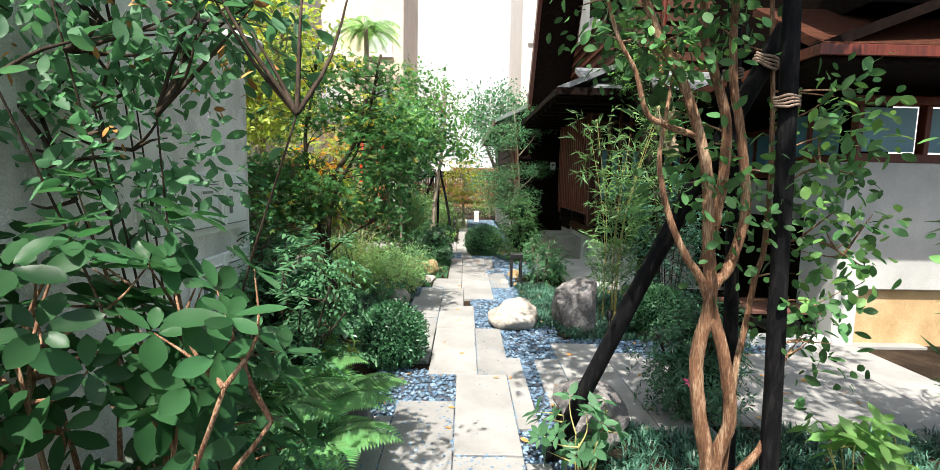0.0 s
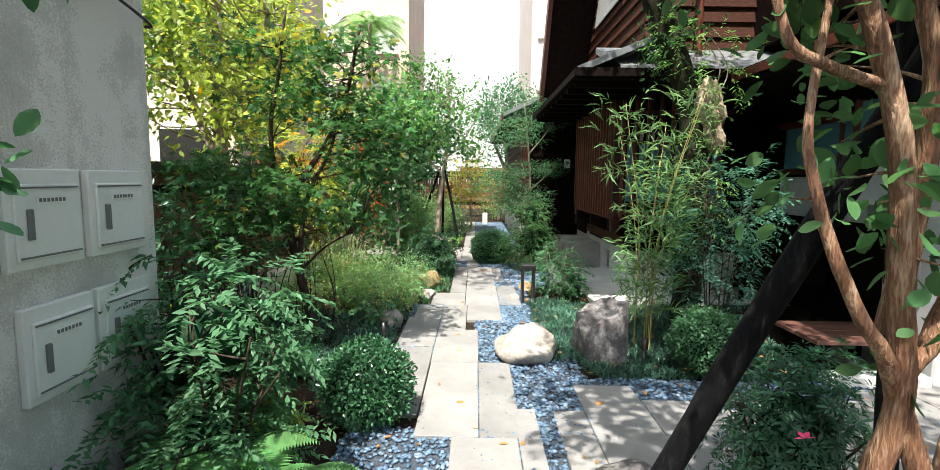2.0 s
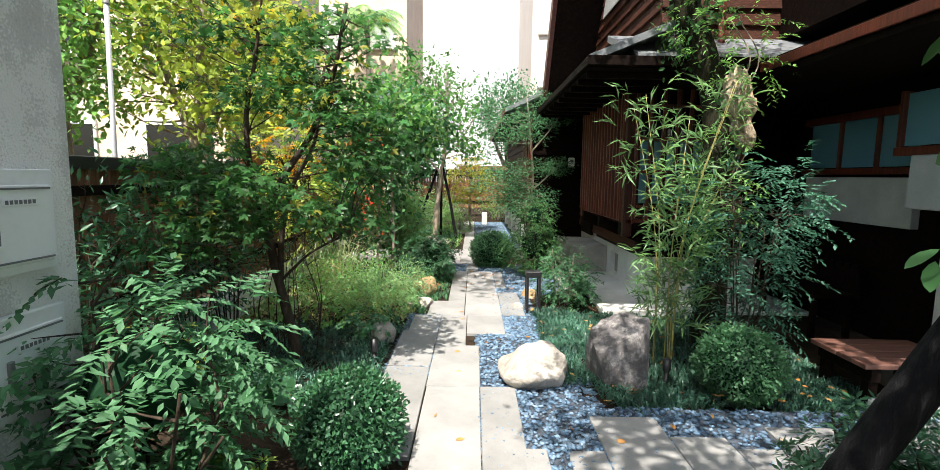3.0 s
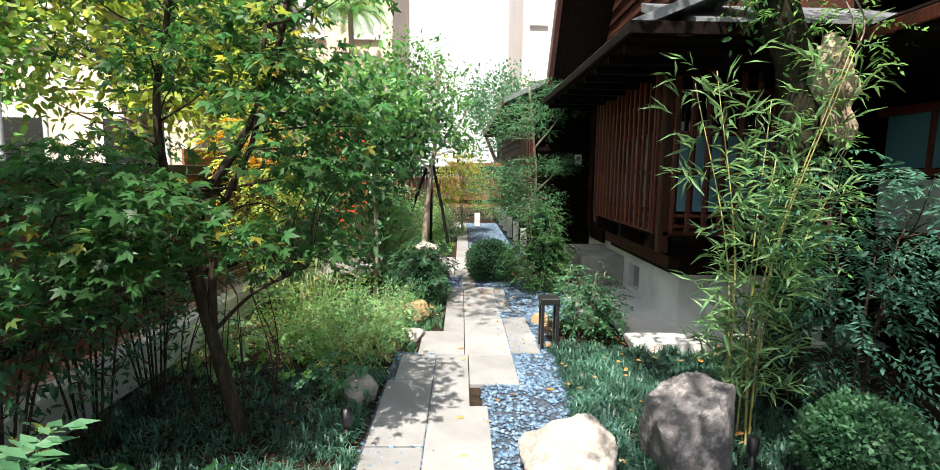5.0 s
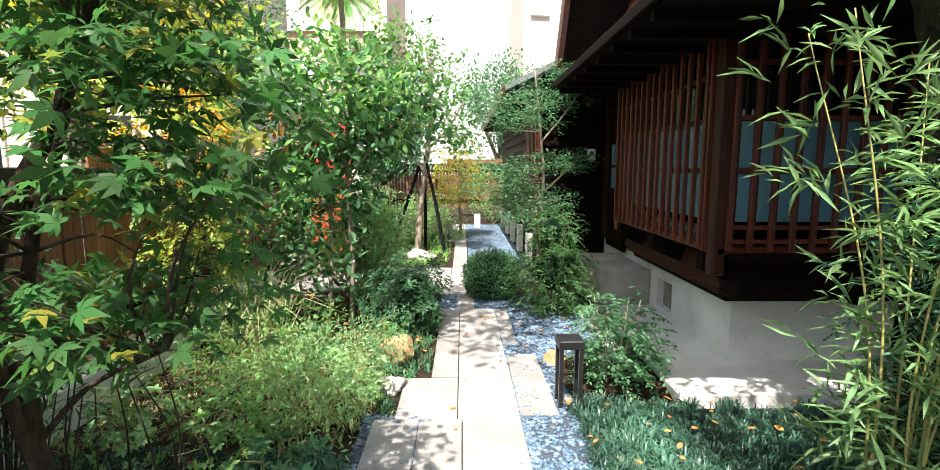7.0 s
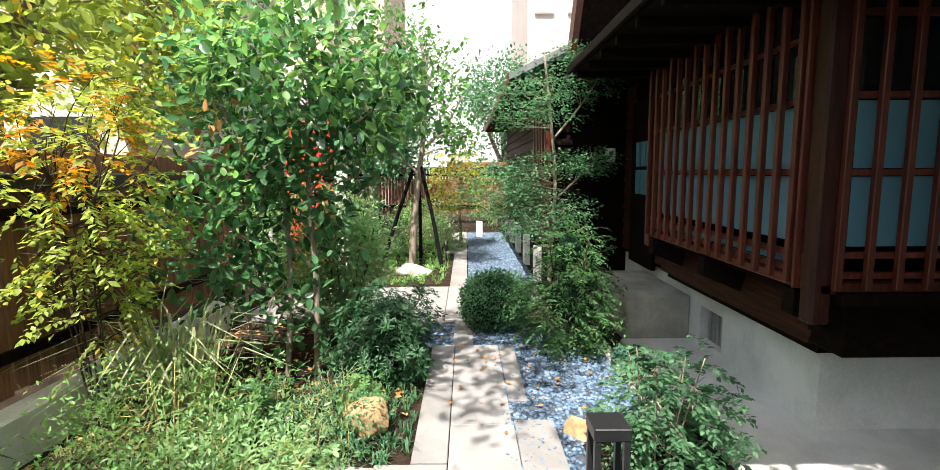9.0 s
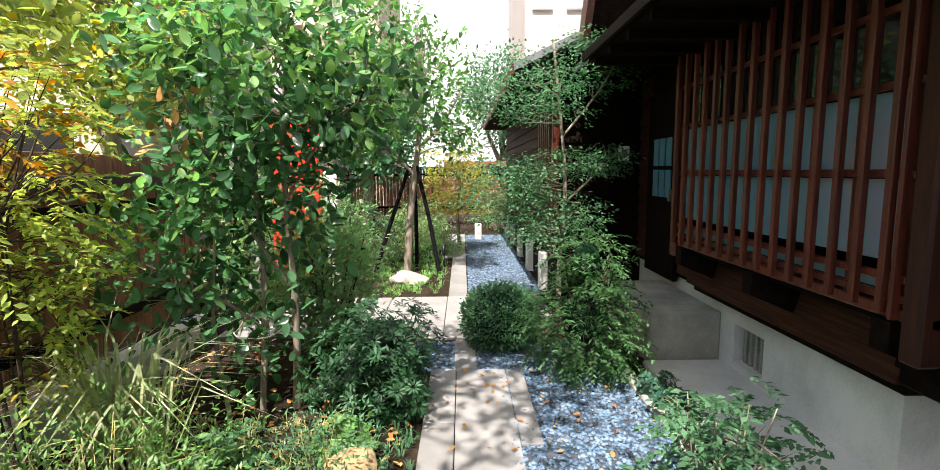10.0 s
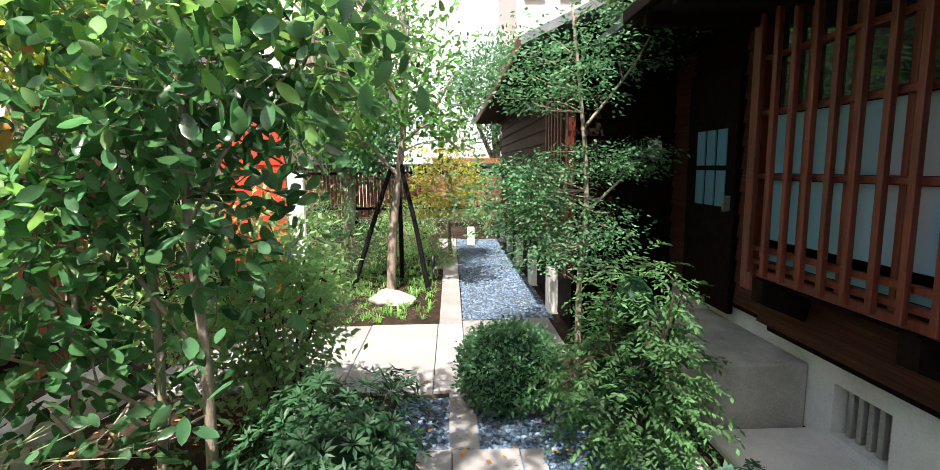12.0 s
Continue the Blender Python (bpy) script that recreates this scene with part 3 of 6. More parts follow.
def paving():
    """Sawn stone slabs laid in staggered strips; each slab is its own piece."""
    root = thing("paving", (0, 0, 0), "pale sawn granite slabs in staggered strips, dappled with leaves", "paving", kind="structure")
    slabs = [(-0.62, -0.43, 1.6, 3.12), (-0.42, -0.04, 2.1, 3.35), (-0.42, -0.04, 0.85, 2.09), (-0.03, 0.35, 1.4, 2.66), (-0.03, 0.35, 0.1, 1.39), (-0.03, 0.35, 2.68, 3.82),
             (0.36, 0.49, 2.98, 4.2), (0.36, 0.49, 1.7, 2.6), (-0.25, 0.125, 3.83, 5.02), (0.135, 0.38, 3.83, 5.03), (-0.6, -0.265, 4.1, 5.4), (-0.255, 0.13, 5.03, 5.92), (-0.6, -0.265, 5.42, 6.35),
             (0.02, 0.39, 6.28, 6.9), (-0.255, 0.01, 5.93, 6.9), (-0.55, -0.265, 6.36, 6.9), (-0.42, -0.02, 6.91, 7.55), (-0.01, 0.39, 6.91, 7.98), (-0.22, -0.02, 7.56, 8.6), (0.4, 0.65, 6.95, 8.05),
             (-0.01, 0.38, 7.99, 9.49), (0.39, 0.52, 8.33, 9.48), (-0.22, -0.02, 8.61, 9.5), (-0.03, 0.15, 9.5, 10.3),
             # side strip to the entrance
             (0.61, 0.81, 3.3, 4.19), (0.82, 1.23, 3.0, 4.6), (1.24, 1.56, 2.9, 4.36), (1.57, 1.86, 3.1, 4.24), (1.87, 2.3, 3.0, 4.5), (2.31, 2.75, 3.1, 4.4), (2.76, 3.2, 2.9, 4.6), (3.21, 3.7, 3.0, 4.65),
             (3.2, 4.4, 4.66, 5.6),
             # cross paving
             (-0.15, 0.1, 10.31, 11.95), (-0.85, -0.16, 10.3, 11.1), (-0.85, -0.16, 11.11, 11.95), (-1.6, -0.86, 10.5, 11.2), (-1.6, -0.86, 11.21, 11.92), (-2.4, -1.61, 10.4, 11.1), (-2.4, -1.61, 11.11, 11.9), (0.11, 0.55, 10.9, 12.05), (0.56, 1.05, 11.0, 12.1),
             (-0.14, 0.1, 11.96, 13.4), (-0.14, 0.1, 13.41, 15.0), (-0.3, 0.1, 15.01, 16.5), (-0.3, 0.1, 16.51, 18.5)]
    shift = random.Random(4)
    for x0, x1, y0, y1 in slabs:
        w, d = x1 - x0 + 0.004, y1 - y0 + 0.001
        bm = box(-w / 2, w / 2, -d / 2, d / 2, -0.05, 0, 0.004)
        part("slab", bm, GRANITE, root, "", pose((x0 + x1) / 2, (y0 + y1) / 2, shift.uniform(-0.002, 0.002), shift.uniform(-0.06, 0.06), shift.uniform(-0.1, 0.1), 0))


# ---- house ----
def house():
    # raised concrete apron, plinth and step
    setting("house_apron", box(1.56, 4.2, 7.22, 9.62, -0.14, 0.012, 0.014), CEMENT, "pale concrete apron slab round the house plinth", "paving")
    setting("drain_kerb", box(1.3, 1.4, 7.9, 10.6, -0.1, 0.02, 0.01), CEMENT_DARK, "narrow concrete kerb beside the drain gap", "kerb")
    root = thing("house", (0, 0, 0), "dark timber house with brown cladding, lattice bay and grey eaves", "house")
    plinth = bmesh.new()
    # plinth with the vent opening through its side
    for a in ((2.23, 2.41, 7.86, 9.03, 0.0, 0.55), (2.23, 2.41, 9.43, 11.7, 0.0, 0.55), (2.23, 2.41, 9.03, 9.43, 0.0, 0.07), (2.23, 2.41, 9.03, 9.43, 0.38, 0.55), (2.41, 3.6, 7.86, 8.04, 0.0, 0.55)):
        box(*a, 0, plinth)
    bmesh.ops.remove_doubles(plinth, verts=plinth.verts[:], dist=0.0005)
    part("plinth", plinth, CEMENT, root, "pale cement-rendered plinth")
    # vent back: a near-black sheet for the shade inside the opening
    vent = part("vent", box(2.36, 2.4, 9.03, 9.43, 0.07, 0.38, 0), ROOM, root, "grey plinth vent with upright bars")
    for i in range(5):
        y = 9.065 + i * 0.072
        part("vent_bar", box(2.285, 2.33, y, y + 0.035, 0.072, 0.378, 0.006), CEMENT_DARK, vent)
    part("vent_frame", box(2.27, 2.34, 9.03, 9.05, 0.07, 0.38, 0.003), CEMENT_DARK, vent)
    part("doorstep", box(1.62, 2.23, 9.64, 10.9, -0.05, 0.42, 0.015), CEMENT_DARK, root, "grey concrete doorstep")
    # sill beam and skirting above the plinth
    part("sill_beam", box(2.1, 2.3, 7.72, 9.9, 0.55, 0.68, 0.01), DARKWOOD_SHADE, root)
    part("sill_beam", box(2.3, 3.65, 7.72, 7.92, 0.55, 0.68, 0.01), DARKWOOD_SHADE, root)
    part("skirting", prism([(2.03, 0.62), (2.17, 0.62), (2.17, 0.96), (2.12, 0.96)], 7.7, 9.9, "y"), BOARD, root, "sloping dark weatherboard below the bay")
    # rooms behind the windows, their gloom put in as near-black colour
    part("room_wall", box(2.2, 2.3, 9.7, 11.7, 0.55, 3.0, 0), DARKWOOD_SHADE, root)
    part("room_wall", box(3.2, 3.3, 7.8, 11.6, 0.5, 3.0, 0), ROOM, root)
    part("room_floor", box(1.9, 3.2, 7.3, 9.6, 0.94, 1.0, 0), DARKWOOD_SHADE, root)
    # lattice bay on the long side
    bay = part("bay", box(1.815, 1.9, 7.33, 9.62, 0.99, 1.045, 0.008), REDWOOD, root, "projecting bay of red-brown timber lattice")
    part("corner_post", box(1.78, 1.88, 7.33, 7.43, 0.84, 2.62, 0.012), POSTWOOD, bay, "stout dark brown corner post")
    part("corner_trim", box(1.762, 1.8, 7.455, 7.475, 1.0, 2.6, 0.004), REDWOOD, bay)
    part("corner_post", box(1.79, 1.9, 9.6, 9.72, 0.9, 2.62, 0.01), REDWOOD, bay)
    part("end_board", box(1.9, 2.2, 9.64, 9.7, 0.9, 2.62, 0.006), BOARD, bay)
    for z in (1.07, 1.15, 1.57, 1.93):
        part("rail", box(1.795, 1.83, 7.44, 9.6, z, z + 0.032, 0.004), REDWOOD, bay)
    part("rail", box(1.795, 1.83, 7.44, 9.6, 2.24, 2.265, 0.004), REDWOOD, bay)
    # pale strip paints the light that the lower rails catch
    part("rail_light_strip", box(1.833, 1.839, 7.46, 9.6, 1.104, 1.148, 0), FROSTED, bay, "pale strip for light caught between the lower rails")
    part("rail", box(1.76, 1.8, 7.28, 9.66, 2.52, 2.58, 0.004), DARKWOOD_SHADE, bay)
    for i in range(15):
        y = 7.497 + i * 0.1487
        part("lattice_bar", box(1.752, 1.785, y, y + 0.034, 1.02, 2.6, 0.004), REDWOOD, bay)
    for i in range(8):
        y = 7.47 + i * 0.2975
        part("mullion", box(1.815, 1.845, y - 0.016, y + 0.016, 1.05, 2.58, 0.003), REDWOOD, bay)
    for i in range(7):
        y = 7.47 + i * 0.2975
        y2 = y + 0.262
        for z0, z1 in ((1.225, 1.565), (1.605, 1.925)):
            part("pane", box(1.833, 1.839, y + 0.018, y2 + 0.018, z0, z1, 0), FROSTED, bay, "frosted lower pane")
        part("pane", box(1.833, 1.839, y + 0.018, y2 + 0.018, 1.965, 2.55, 0), GLASS, bay)
    for i in range(3):
        y = 7.48 + i * 1.0
        part("bracket", prism([(1.79, 0.985), (2.2, 0.985), (2.2, 0.74), (2.05, 0.74), (1.79, 0.85)], y, y + 0.1, "y"), DARKWOOD_SHADE, bay)
    # bay front, across the way
    front = part("bay_front", box(1.9, 3.2, 7.355, 7.42, 0.99, 1.045, 0.008), REDWOOD, root, "lattice front of the bay")
    for z in (1.07, 1.17, 1.57, 1.93, 2.3):
        part("rail", box(1.92, 3.2, 7.33, 7.365, z, z + 0.032, 0.004), REDWOOD, front)
    for i in range(9):
        x = 1.86 + i * 0.148
        part("lattice_bar", box(x, x + 0.034, 7.29, 7.323, 1.02, 2.6, 0.004), REDWOOD, front)
    for i in range(8):
        x = 1.925 + i * 0.148
        for z0, z1 in ((1.225, 1.565), (1.605, 1.925)):
            part("pane", box(x + 0.012, x + 0.136, 7.368, 7.374, z0, z1, 0), FROSTED, front)
        part("mullion", box(x - 0.014, x + 0.014, 7.345, 7.378, 1.05, 2.58, 0.003), POSTWOOD, front)
    part("pane", box(1.93, 3.15, 7.369, 7.374, 1.965, 2.55, 0), GLASS, front)
    part("room_ceiling", box(1.9, 3.25, 7.42, 9.6, 2.6, 2.64, 0), DARKWOOD_SHADE, root)
    part("bay_base", box(2.05, 3.3, 7.46, 7.74, 0.62, 0.98, 0.01), DARKWOOD_SHADE, root)
    # cladding round the door, the door itself
    for i in range(12):
        z = 0.6 + i * 0.17
        part("board", prism([(2.16, z), (2.2, z), (2.2, z + 0.185), (2.185, z + 0.185)], 9.73, 10.42, "y"), BOARD, root)
        part("board", prism([(2.16, z), (2.2, z), (2.2, z + 0.185), (2.185, z + 0.185)], 11.24, 11.6, "y"), BOARD, root)
    door = part("door", box(2.13, 2.18, 10.44, 11.22, 0.5, 2.4, 0.006), DARKWOOD_SHADE, root, "dark timber door with six small panes")
    for i in range(3):
        for j in range(2):
            y, z = 10.56 + i * 0.165, 1.33 + j * 0.32
            part("pane", box(2.118, 2.128, y, y + 0.13, z, z + 0.28, 0), FROSTED, door)
    part("door_handle", box(2.07, 2.13, 10.47, 10.5, 1.3, 1.42, 0.008), GREY_PLASTIC, door)
    # wing wall facing the walker, and the wing's long side
    for i in range(14):
        z = 0.62 + i * 0.165
        # front boards: cladding like the side's, its shade painted as darker timber
        part("board", prism([(11.6, z), (11.65, z), (11.65, z + 0.18), (11.63, z + 0.18)], 1.18, 2.22, "x"), DARKWOOD_SHADE, root)
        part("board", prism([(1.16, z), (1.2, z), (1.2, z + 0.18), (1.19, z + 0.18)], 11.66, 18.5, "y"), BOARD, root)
    part("wing_wall", box(1.2, 4.5, 11.65, 18.5, 0.0, 3.0, 0), DARKWOOD_SHADE, root)
    for i in range(5):
        y = 12.3 + i * 1.4
        part("plinth_post", box(1.1, 1.25, y, y + 0.22, -0.06, 0.5, 0.01), CEMENT, root)
    part("corner_board", box(1.12, 1.2, 11.56, 11.66, 0.55, 2.9, 0.006), REDWOOD, root)
    for i in range(6):
        part("shutter_bar", box(1.11, 1.15, 11.8 + i * 0.16, 11.86 + i * 0.16, 1.5, 2.4, 0.005), REDWOOD, root)
    # lower roof with its eaves, soffit and fascia
    part("lower_roof", prism([(1.08, 2.6), (2.1, 3.02), (2.1, 2.96), (1.08, 2.53)], 6.2, 9.85, "y"), ROOF, root, "thin grey metal lower roof")
    part("lower_roof", prism([(6.18, 2.61), (7.3, 3.05), (7.3, 2.98), (6.18, 2.54)], 1.5, 4.0, "x"), ROOF, root, "thin grey metal lower roof")
    # undersides near-black, the eave shade held in their colour
    part("soffit", box(1.1, 2.1, 6.24, 9.82, 2.49, 2.525, 0), DARKWOOD_SHADE, root)
    part("soffit", box(2.1, 4.0, 6.24, 7.4, 2.49, 2.525, 0), DARKWOOD_SHADE, root)
    part("fascia", box(1.05, 1.08, 6.2, 9.85, 2.5, 2.575, 0.004), DARKWOOD_SHADE, root)
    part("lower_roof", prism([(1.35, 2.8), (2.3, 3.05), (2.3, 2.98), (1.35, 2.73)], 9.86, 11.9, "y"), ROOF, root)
    part("soffit", box(1.36, 2.3, 9.86, 11.6, 2.69, 2.725, 0), DARKWOOD_SHADE, root)
    part("fascia", box(1.05, 4.0, 6.17, 6.2, 2.5, 2.585, 0.004), DARKWOOD_SHADE, root)
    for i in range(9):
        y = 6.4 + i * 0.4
        part("rafter", box(1.1, 2.0, y, y + 0.05, 2.43, 2.492, 0.004), DARKWOOD_SHADE, root)
    # upper storey: cladding below a gable that faces the path
    for i in range(13):
        z = 2.98 + i * 0.17
        part("board", prism([(2.04, z), (2.1, z), (2.1, z + 0.185), (2.08, z + 0.185)], 7.2, 10.6 - max(0, i - 1) * 0.12, "y"), BOARD, root)
        part("board", prism([(7.17, z), (7.24, z), (7.24, z + 0.185), (7.215, z + 0.185)], 2.04, 5.5, "x"), BOARD, root)
    part("gable_wall", prism([(7.24, 2.9), (10.6, 2.9), (9.2, 5.3), (7.24, 5.3)], 2.1, 5.5, "x"), DARKWOOD_SHADE, root)
    part("gable_panel", prism([(8.2, 3.95), (9.75, 3.95), (9.1, 5.1), (8.2, 5.1)], 2.02, 2.035, "x"), WHITE_WALL, root, "white rendered gable panel")
    part("gable_window", box(2.0, 2.03, 8.35, 8.75, 4.15, 4.8, 0.004), DARKWOOD_SHADE, root)
    part("upper_roof", prism([(10.9, 2.95), (10.98, 3.02), (8.9, 6.4), (8.8, 6.35)], 1.35, 5.6, "x"), DARKWOOD_SHADE, root)
    part("bargeboard", prism([(10.85, 2.9), (11.02, 3.02), (8.9, 6.42), (8.72, 6.3)], 1.28, 1.35, "x"), REDWOOD, root)
    # wing roof
    part("wing_roof", prism([(0.62, 2.78), (3.0, 3.9), (3.0, 3.82), (0.62, 2.7)], 11.25, 19.0, "y"), ROOF, root)
    part("fascia", box(0.6, 0.63, 11.25, 19.0, 2.66, 2.78, 0.004), REDWOOD, root)
    part("soffit", box(0.64, 1.3, 11.27, 18.9, 2.66, 2.69, 0), DARKWOOD_SHADE, root)
    part("wing_gable", prism([(0.75, 2.78), (3.0, 3.82), (3.0, 2.78)], 12.0, 12.08, "y"), PINKISH, root, "pale gable end")
    return root


house()


def entrance():
    """The entrance building: white render below, dark timber and high windows above, deep eaves."""
    root = thing("entrance_building", (0, 0, 0), "entrance building with white rendered lower wall and dark eaves", "house")
    part("wall", box(3.5, 3.72, 4.7, 4.9, -0.05, 1.72, 0.01), WHITE_WALL, root, "white rendered pier and wall")
    part("wall", box(3.72, 8.0, 4.72, 4.9, 0.53, 1.72, 0.01), WHITE_WALL, root)
    part("low_wall", box(3.72, 8.0, 4.78, 4.9, -0.05, 0.53, 0.01), material("ochre_render", [(0.34, 0.22, 0.1), (0.46, 0.32, 0.16), (0.54, 0.42, 0.26)], 0.85, scale=3, fine=60), root, "ochre rendered low wall")
    part("wall", box(3.5, 3.7, 4.9, 5.25, -0.05, 1.72, 0.01), WHITE_WALL, root)
    part("wall", box(3.5, 3.7, 5.25, 5.6, 1.3, 1.72, 0.01), WHITE_WALL, root)
    # recess walls: porch shade given as near-black timber
    part("back_wall", box(3.95, 4.1, 5.0, 8.2, 0.0, 3.1, 0), DARKWOOD_SHADE, root)
    part("back_wall", box(3.0, 4.1, 8.1, 8.25, 0.0, 3.1, 0), DARKWOOD_SHADE, root)
    part("panel", box(3.86, 3.94, 5.95, 7.4, 1.1, 1.55, 0.006), WHITE_WALL, root, "white panel under the side window")
    side = part("side_window", box(3.86, 3.95, 5.9, 7.5, 1.58, 1.64, 0.005), REDWOOD, root)
    for i in range(3):
        y = 5.95 + i * 0.5
        part("pane", box(3.9, 3.908, y, y + 0.46, 1.65, 2.12, 0), FROSTED, side)
        part("mullion", box(3.87, 3.93, y - 0.04, y, 1.62, 2.16, 0.004), REDWOOD, side)
    part("window_head", box(3.86, 3.95, 5.9, 7.5, 2.12, 2.2, 0.005), REDWOOD, side)
    band = part("window_band", box(3.52, 8.0, 4.72, 4.84, 1.72, 1.8, 0.006), REDWOOD, root)
    for i in range(6):
        x = 3.58 + i * 0.62
        part("pane", box(x + 0.05, x + 0.57, 4.78, 4.788, 1.82, 2.22, 0), FROSTED, band)
        part("mullion", box(x, x + 0.05, 4.73, 4.83, 1.8, 2.24, 0.005), REDWOOD, band)
    part("window_head", box(3.52, 8.0, 4.72, 4.84, 2.24, 2.32, 0.006), REDWOOD, band)
    flank = part("flank_window", box(3.52, 3.62, 4.9, 5.8, 1.72, 1.79, 0.005), REDWOOD, root)
    for i in range(2):
        part("pane", box(3.57, 3.578, 4.95 + i * 0.42, 5.33 + i * 0.42, 1.8, 2.22, 0), FROSTED, flank)
        part("mullion", box(3.53, 3.61, 5.33 + i * 0.42, 5.37 + i * 0.42, 1.79, 2.24, 0.004), REDWOOD, flank)
    part("upper_wall", box(3.52, 8.0, 4.76, 4.9, 2.32, 2.42, 0), DARKWOOD_SHADE, root)
    # deep eaves round the corner
    part("eave", prism([(2.6, 2.55), (4.0, 3.1), (4.0, 3.02), (2.6, 2.47)], 3.92, 8.3, "y"), DARKWOOD_SHADE, root)
    part("eave", prism([(3.9, 2.55), (4.9, 3.11), (4.9, 3.03), (3.9, 2.47)], 2.62, 8.5, "x"), BOARD, root)
    part("fascia", box(2.57, 2.6, 3.88, 6.16, 2.45, 2.53, 0.004), REDWOOD, root)
    part("fascia", box(2.57, 8.5, 3.85, 3.88, 2.45, 2.53, 0.004), REDWOOD, root)
    # soffits carry the shade under the eaves in their colour
    part("soffit", box(2.61, 8.4, 3.9, 4.74, 2.4, 2.448, 0), DARKWOOD_SHADE, root)
    part("soffit", box(2.61, 4.0, 4.74, 8.2, 2.4, 2.448, 0), DARKWOOD_SHADE, root)
    for i in range(9):
        part("upper_board", prism([(4.3, 3.1 + i * 0.17), (4.36, 3.1 + i * 0.17), (4.36, 3.29 + i * 0.17), (4.33, 3.29 + i * 0.17)], 3.3, 8.4, "x"), BOARD, root)
    part("upper_storey", box(3.3, 8.4, 4.36, 9.5, 3.0, 5.2, 0), DARKWOOD_SHADE, root)
    tray = part("upper_eave", prism([(3.5, 3.95), (4.4, 4.3), (4.4, 4.2), (3.5, 3.86)], 2.6, 8.6, "x"), BOARD, root)
    part("fascia", box(2.6, 8.6, 3.46, 3.5, 3.8, 3.97, 0.004), REDWOOD, tray)
    drain = part("downpipe", fast_mesh("downpipe", *tubes([(spline([(2.55, 6.9, 4.4), (2.55, 6.9, 3.0), (2.6, 6.85, 2.8), (2.85, 6.7, 2.7), (2.9, 6.7, 2.4)]), 0.035, 0.035)], 10)), REDWOOD, root, "brown downpipe")


entrance()


def porch_deck():
    root = thing("porch_deck", (2.74, 4.86, 0), "low red-brown timber deck at the entrance", "deck")
    for i in range(4):
        part("plank", box(0.0, 0.76, i * 0.145, i * 0.145 + 0.138, 0.24, 0.275, 0.004), DECKWOOD, root)
    for x in (0.06, 0.64):
        part("bearer", box(x, x + 0.07, 0.02, 0.56, 0.14, 0.24, 0.004), DARKWOOD_SHADE, root)
        for y in (0.04, 0.46):
            part("post", box(x, x + 0.07, y, y + 0.07, -0.05, 0.14, 0.004), DARKWOOD_SHADE, root)
    bench = thing("porch_bench", (3.55, 6.45, 0), "dark timber bench with a scalloped back board", "bench")
    part("seat", box(-0.2, 0.25, -0.1, 0.9, 0.38, 0.42, 0.006), DARKWOOD_SHADE, bench)
    pts = [(-0.1, 0.42), (0.9, 0.42), (0.9, 0.62)]
    for i in range(9):
        pts += [(0.9 - i * 0.11 - 0.03, 0.7), (0.9 - i * 0.11 - 0.08, 0.7), (0.9 - i * 0.11 - 0.11, 0.64)]
    pts += [(-0.1, 0.6)]
    part("backrest", prism(pts, 0.22, 0.25, "x"), DARKWOOD_SHADE, bench)
    for x in (-0.16, 0.18):
        for y in (-0.05, 0.8):
            part("leg", box(x, x + 0.05, y, y + 0.05, -0.05, 0.38, 0.004), DARKWOOD_SHADE, bench)
    setting("entrance_kerb", box(2.72, 3.48, 4.66, 4.8, -0.06, 0.07, 0.012), CEMENT, "pale stone kerb before the porch deck", "kerb")


porch_deck()


# ---- left side: service wall, fence, low wall, red gate ----
def service_wall():
    root = thing("wall_service", (-1.39, 0, 0), "grey pebbledash service wall with white meter cabinets", "wall", kind="structure")
    part("wall", box(-0.5, 0, 0.6, 3.36, -0.1, 2.3, 0.012), PEBBLEDASH, root)
    part("wall_cap", box(-0.53, 0.03, 0.57, 3.4, 2.3, 2.36, 0.01), CEMENT_DARK, root)


service_wall()


def meter_cabinet(y, z, w=0.31, h=0.33):
    """A shallow white cabinet: frame, raised door, recessed handle, printed strip."""
    ob = thing("meter_cabinet", (-1.388, y, z), "white enamelled meter cabinet on the pebbledash wall", "cabinet", group="meter cabinets on the service wall")
    part("body", box(0, 0.03, 0, w, 0, h, 0.004), WHITE_PAINT, ob)
    door = part("door", box(0.03, 0.042, 0.025, w - 0.025, 0.03, h - 0.05, 0.004), WHITE_PAINT, ob)
    part("trim", box(0.042, 0.047, 0.03, w - 0.03, h - 0.064, h - 0.058, 0.001), GREY_PLASTIC, door)
    part("trim", box(0.042, 0.047, 0.03, w - 0.03, 0.04, 0.046, 0.001), GREY_PLASTIC, door)
    part("handle", box(0.042, 0.056, 0.06, 0.08, 0.1, 0.2, 0.003), GREY_PLASTIC, door)
    part("name_plate", box(0.0425, 0.0455, w * 0.33, w * 0.75, h - 0.115, h - 0.09, 0.001), WHITE_PAINT, door)
    for i in range(7):
        y0 = w * 0.36 + i * w * 0.052
        part("print_mark", box(0.0455, 0.0465, y0, y0 + w * 0.035, h - 0.109, h - 0.096, 0), GREY_PLASTIC, door)
    return ob


for cy, cz in ((2.92, 1.175), (2.57, 1.175), (2.93, 0.72), (2.6, 0.72), (2.22, 1.175)):
    meter_cabinet(cy, cz)


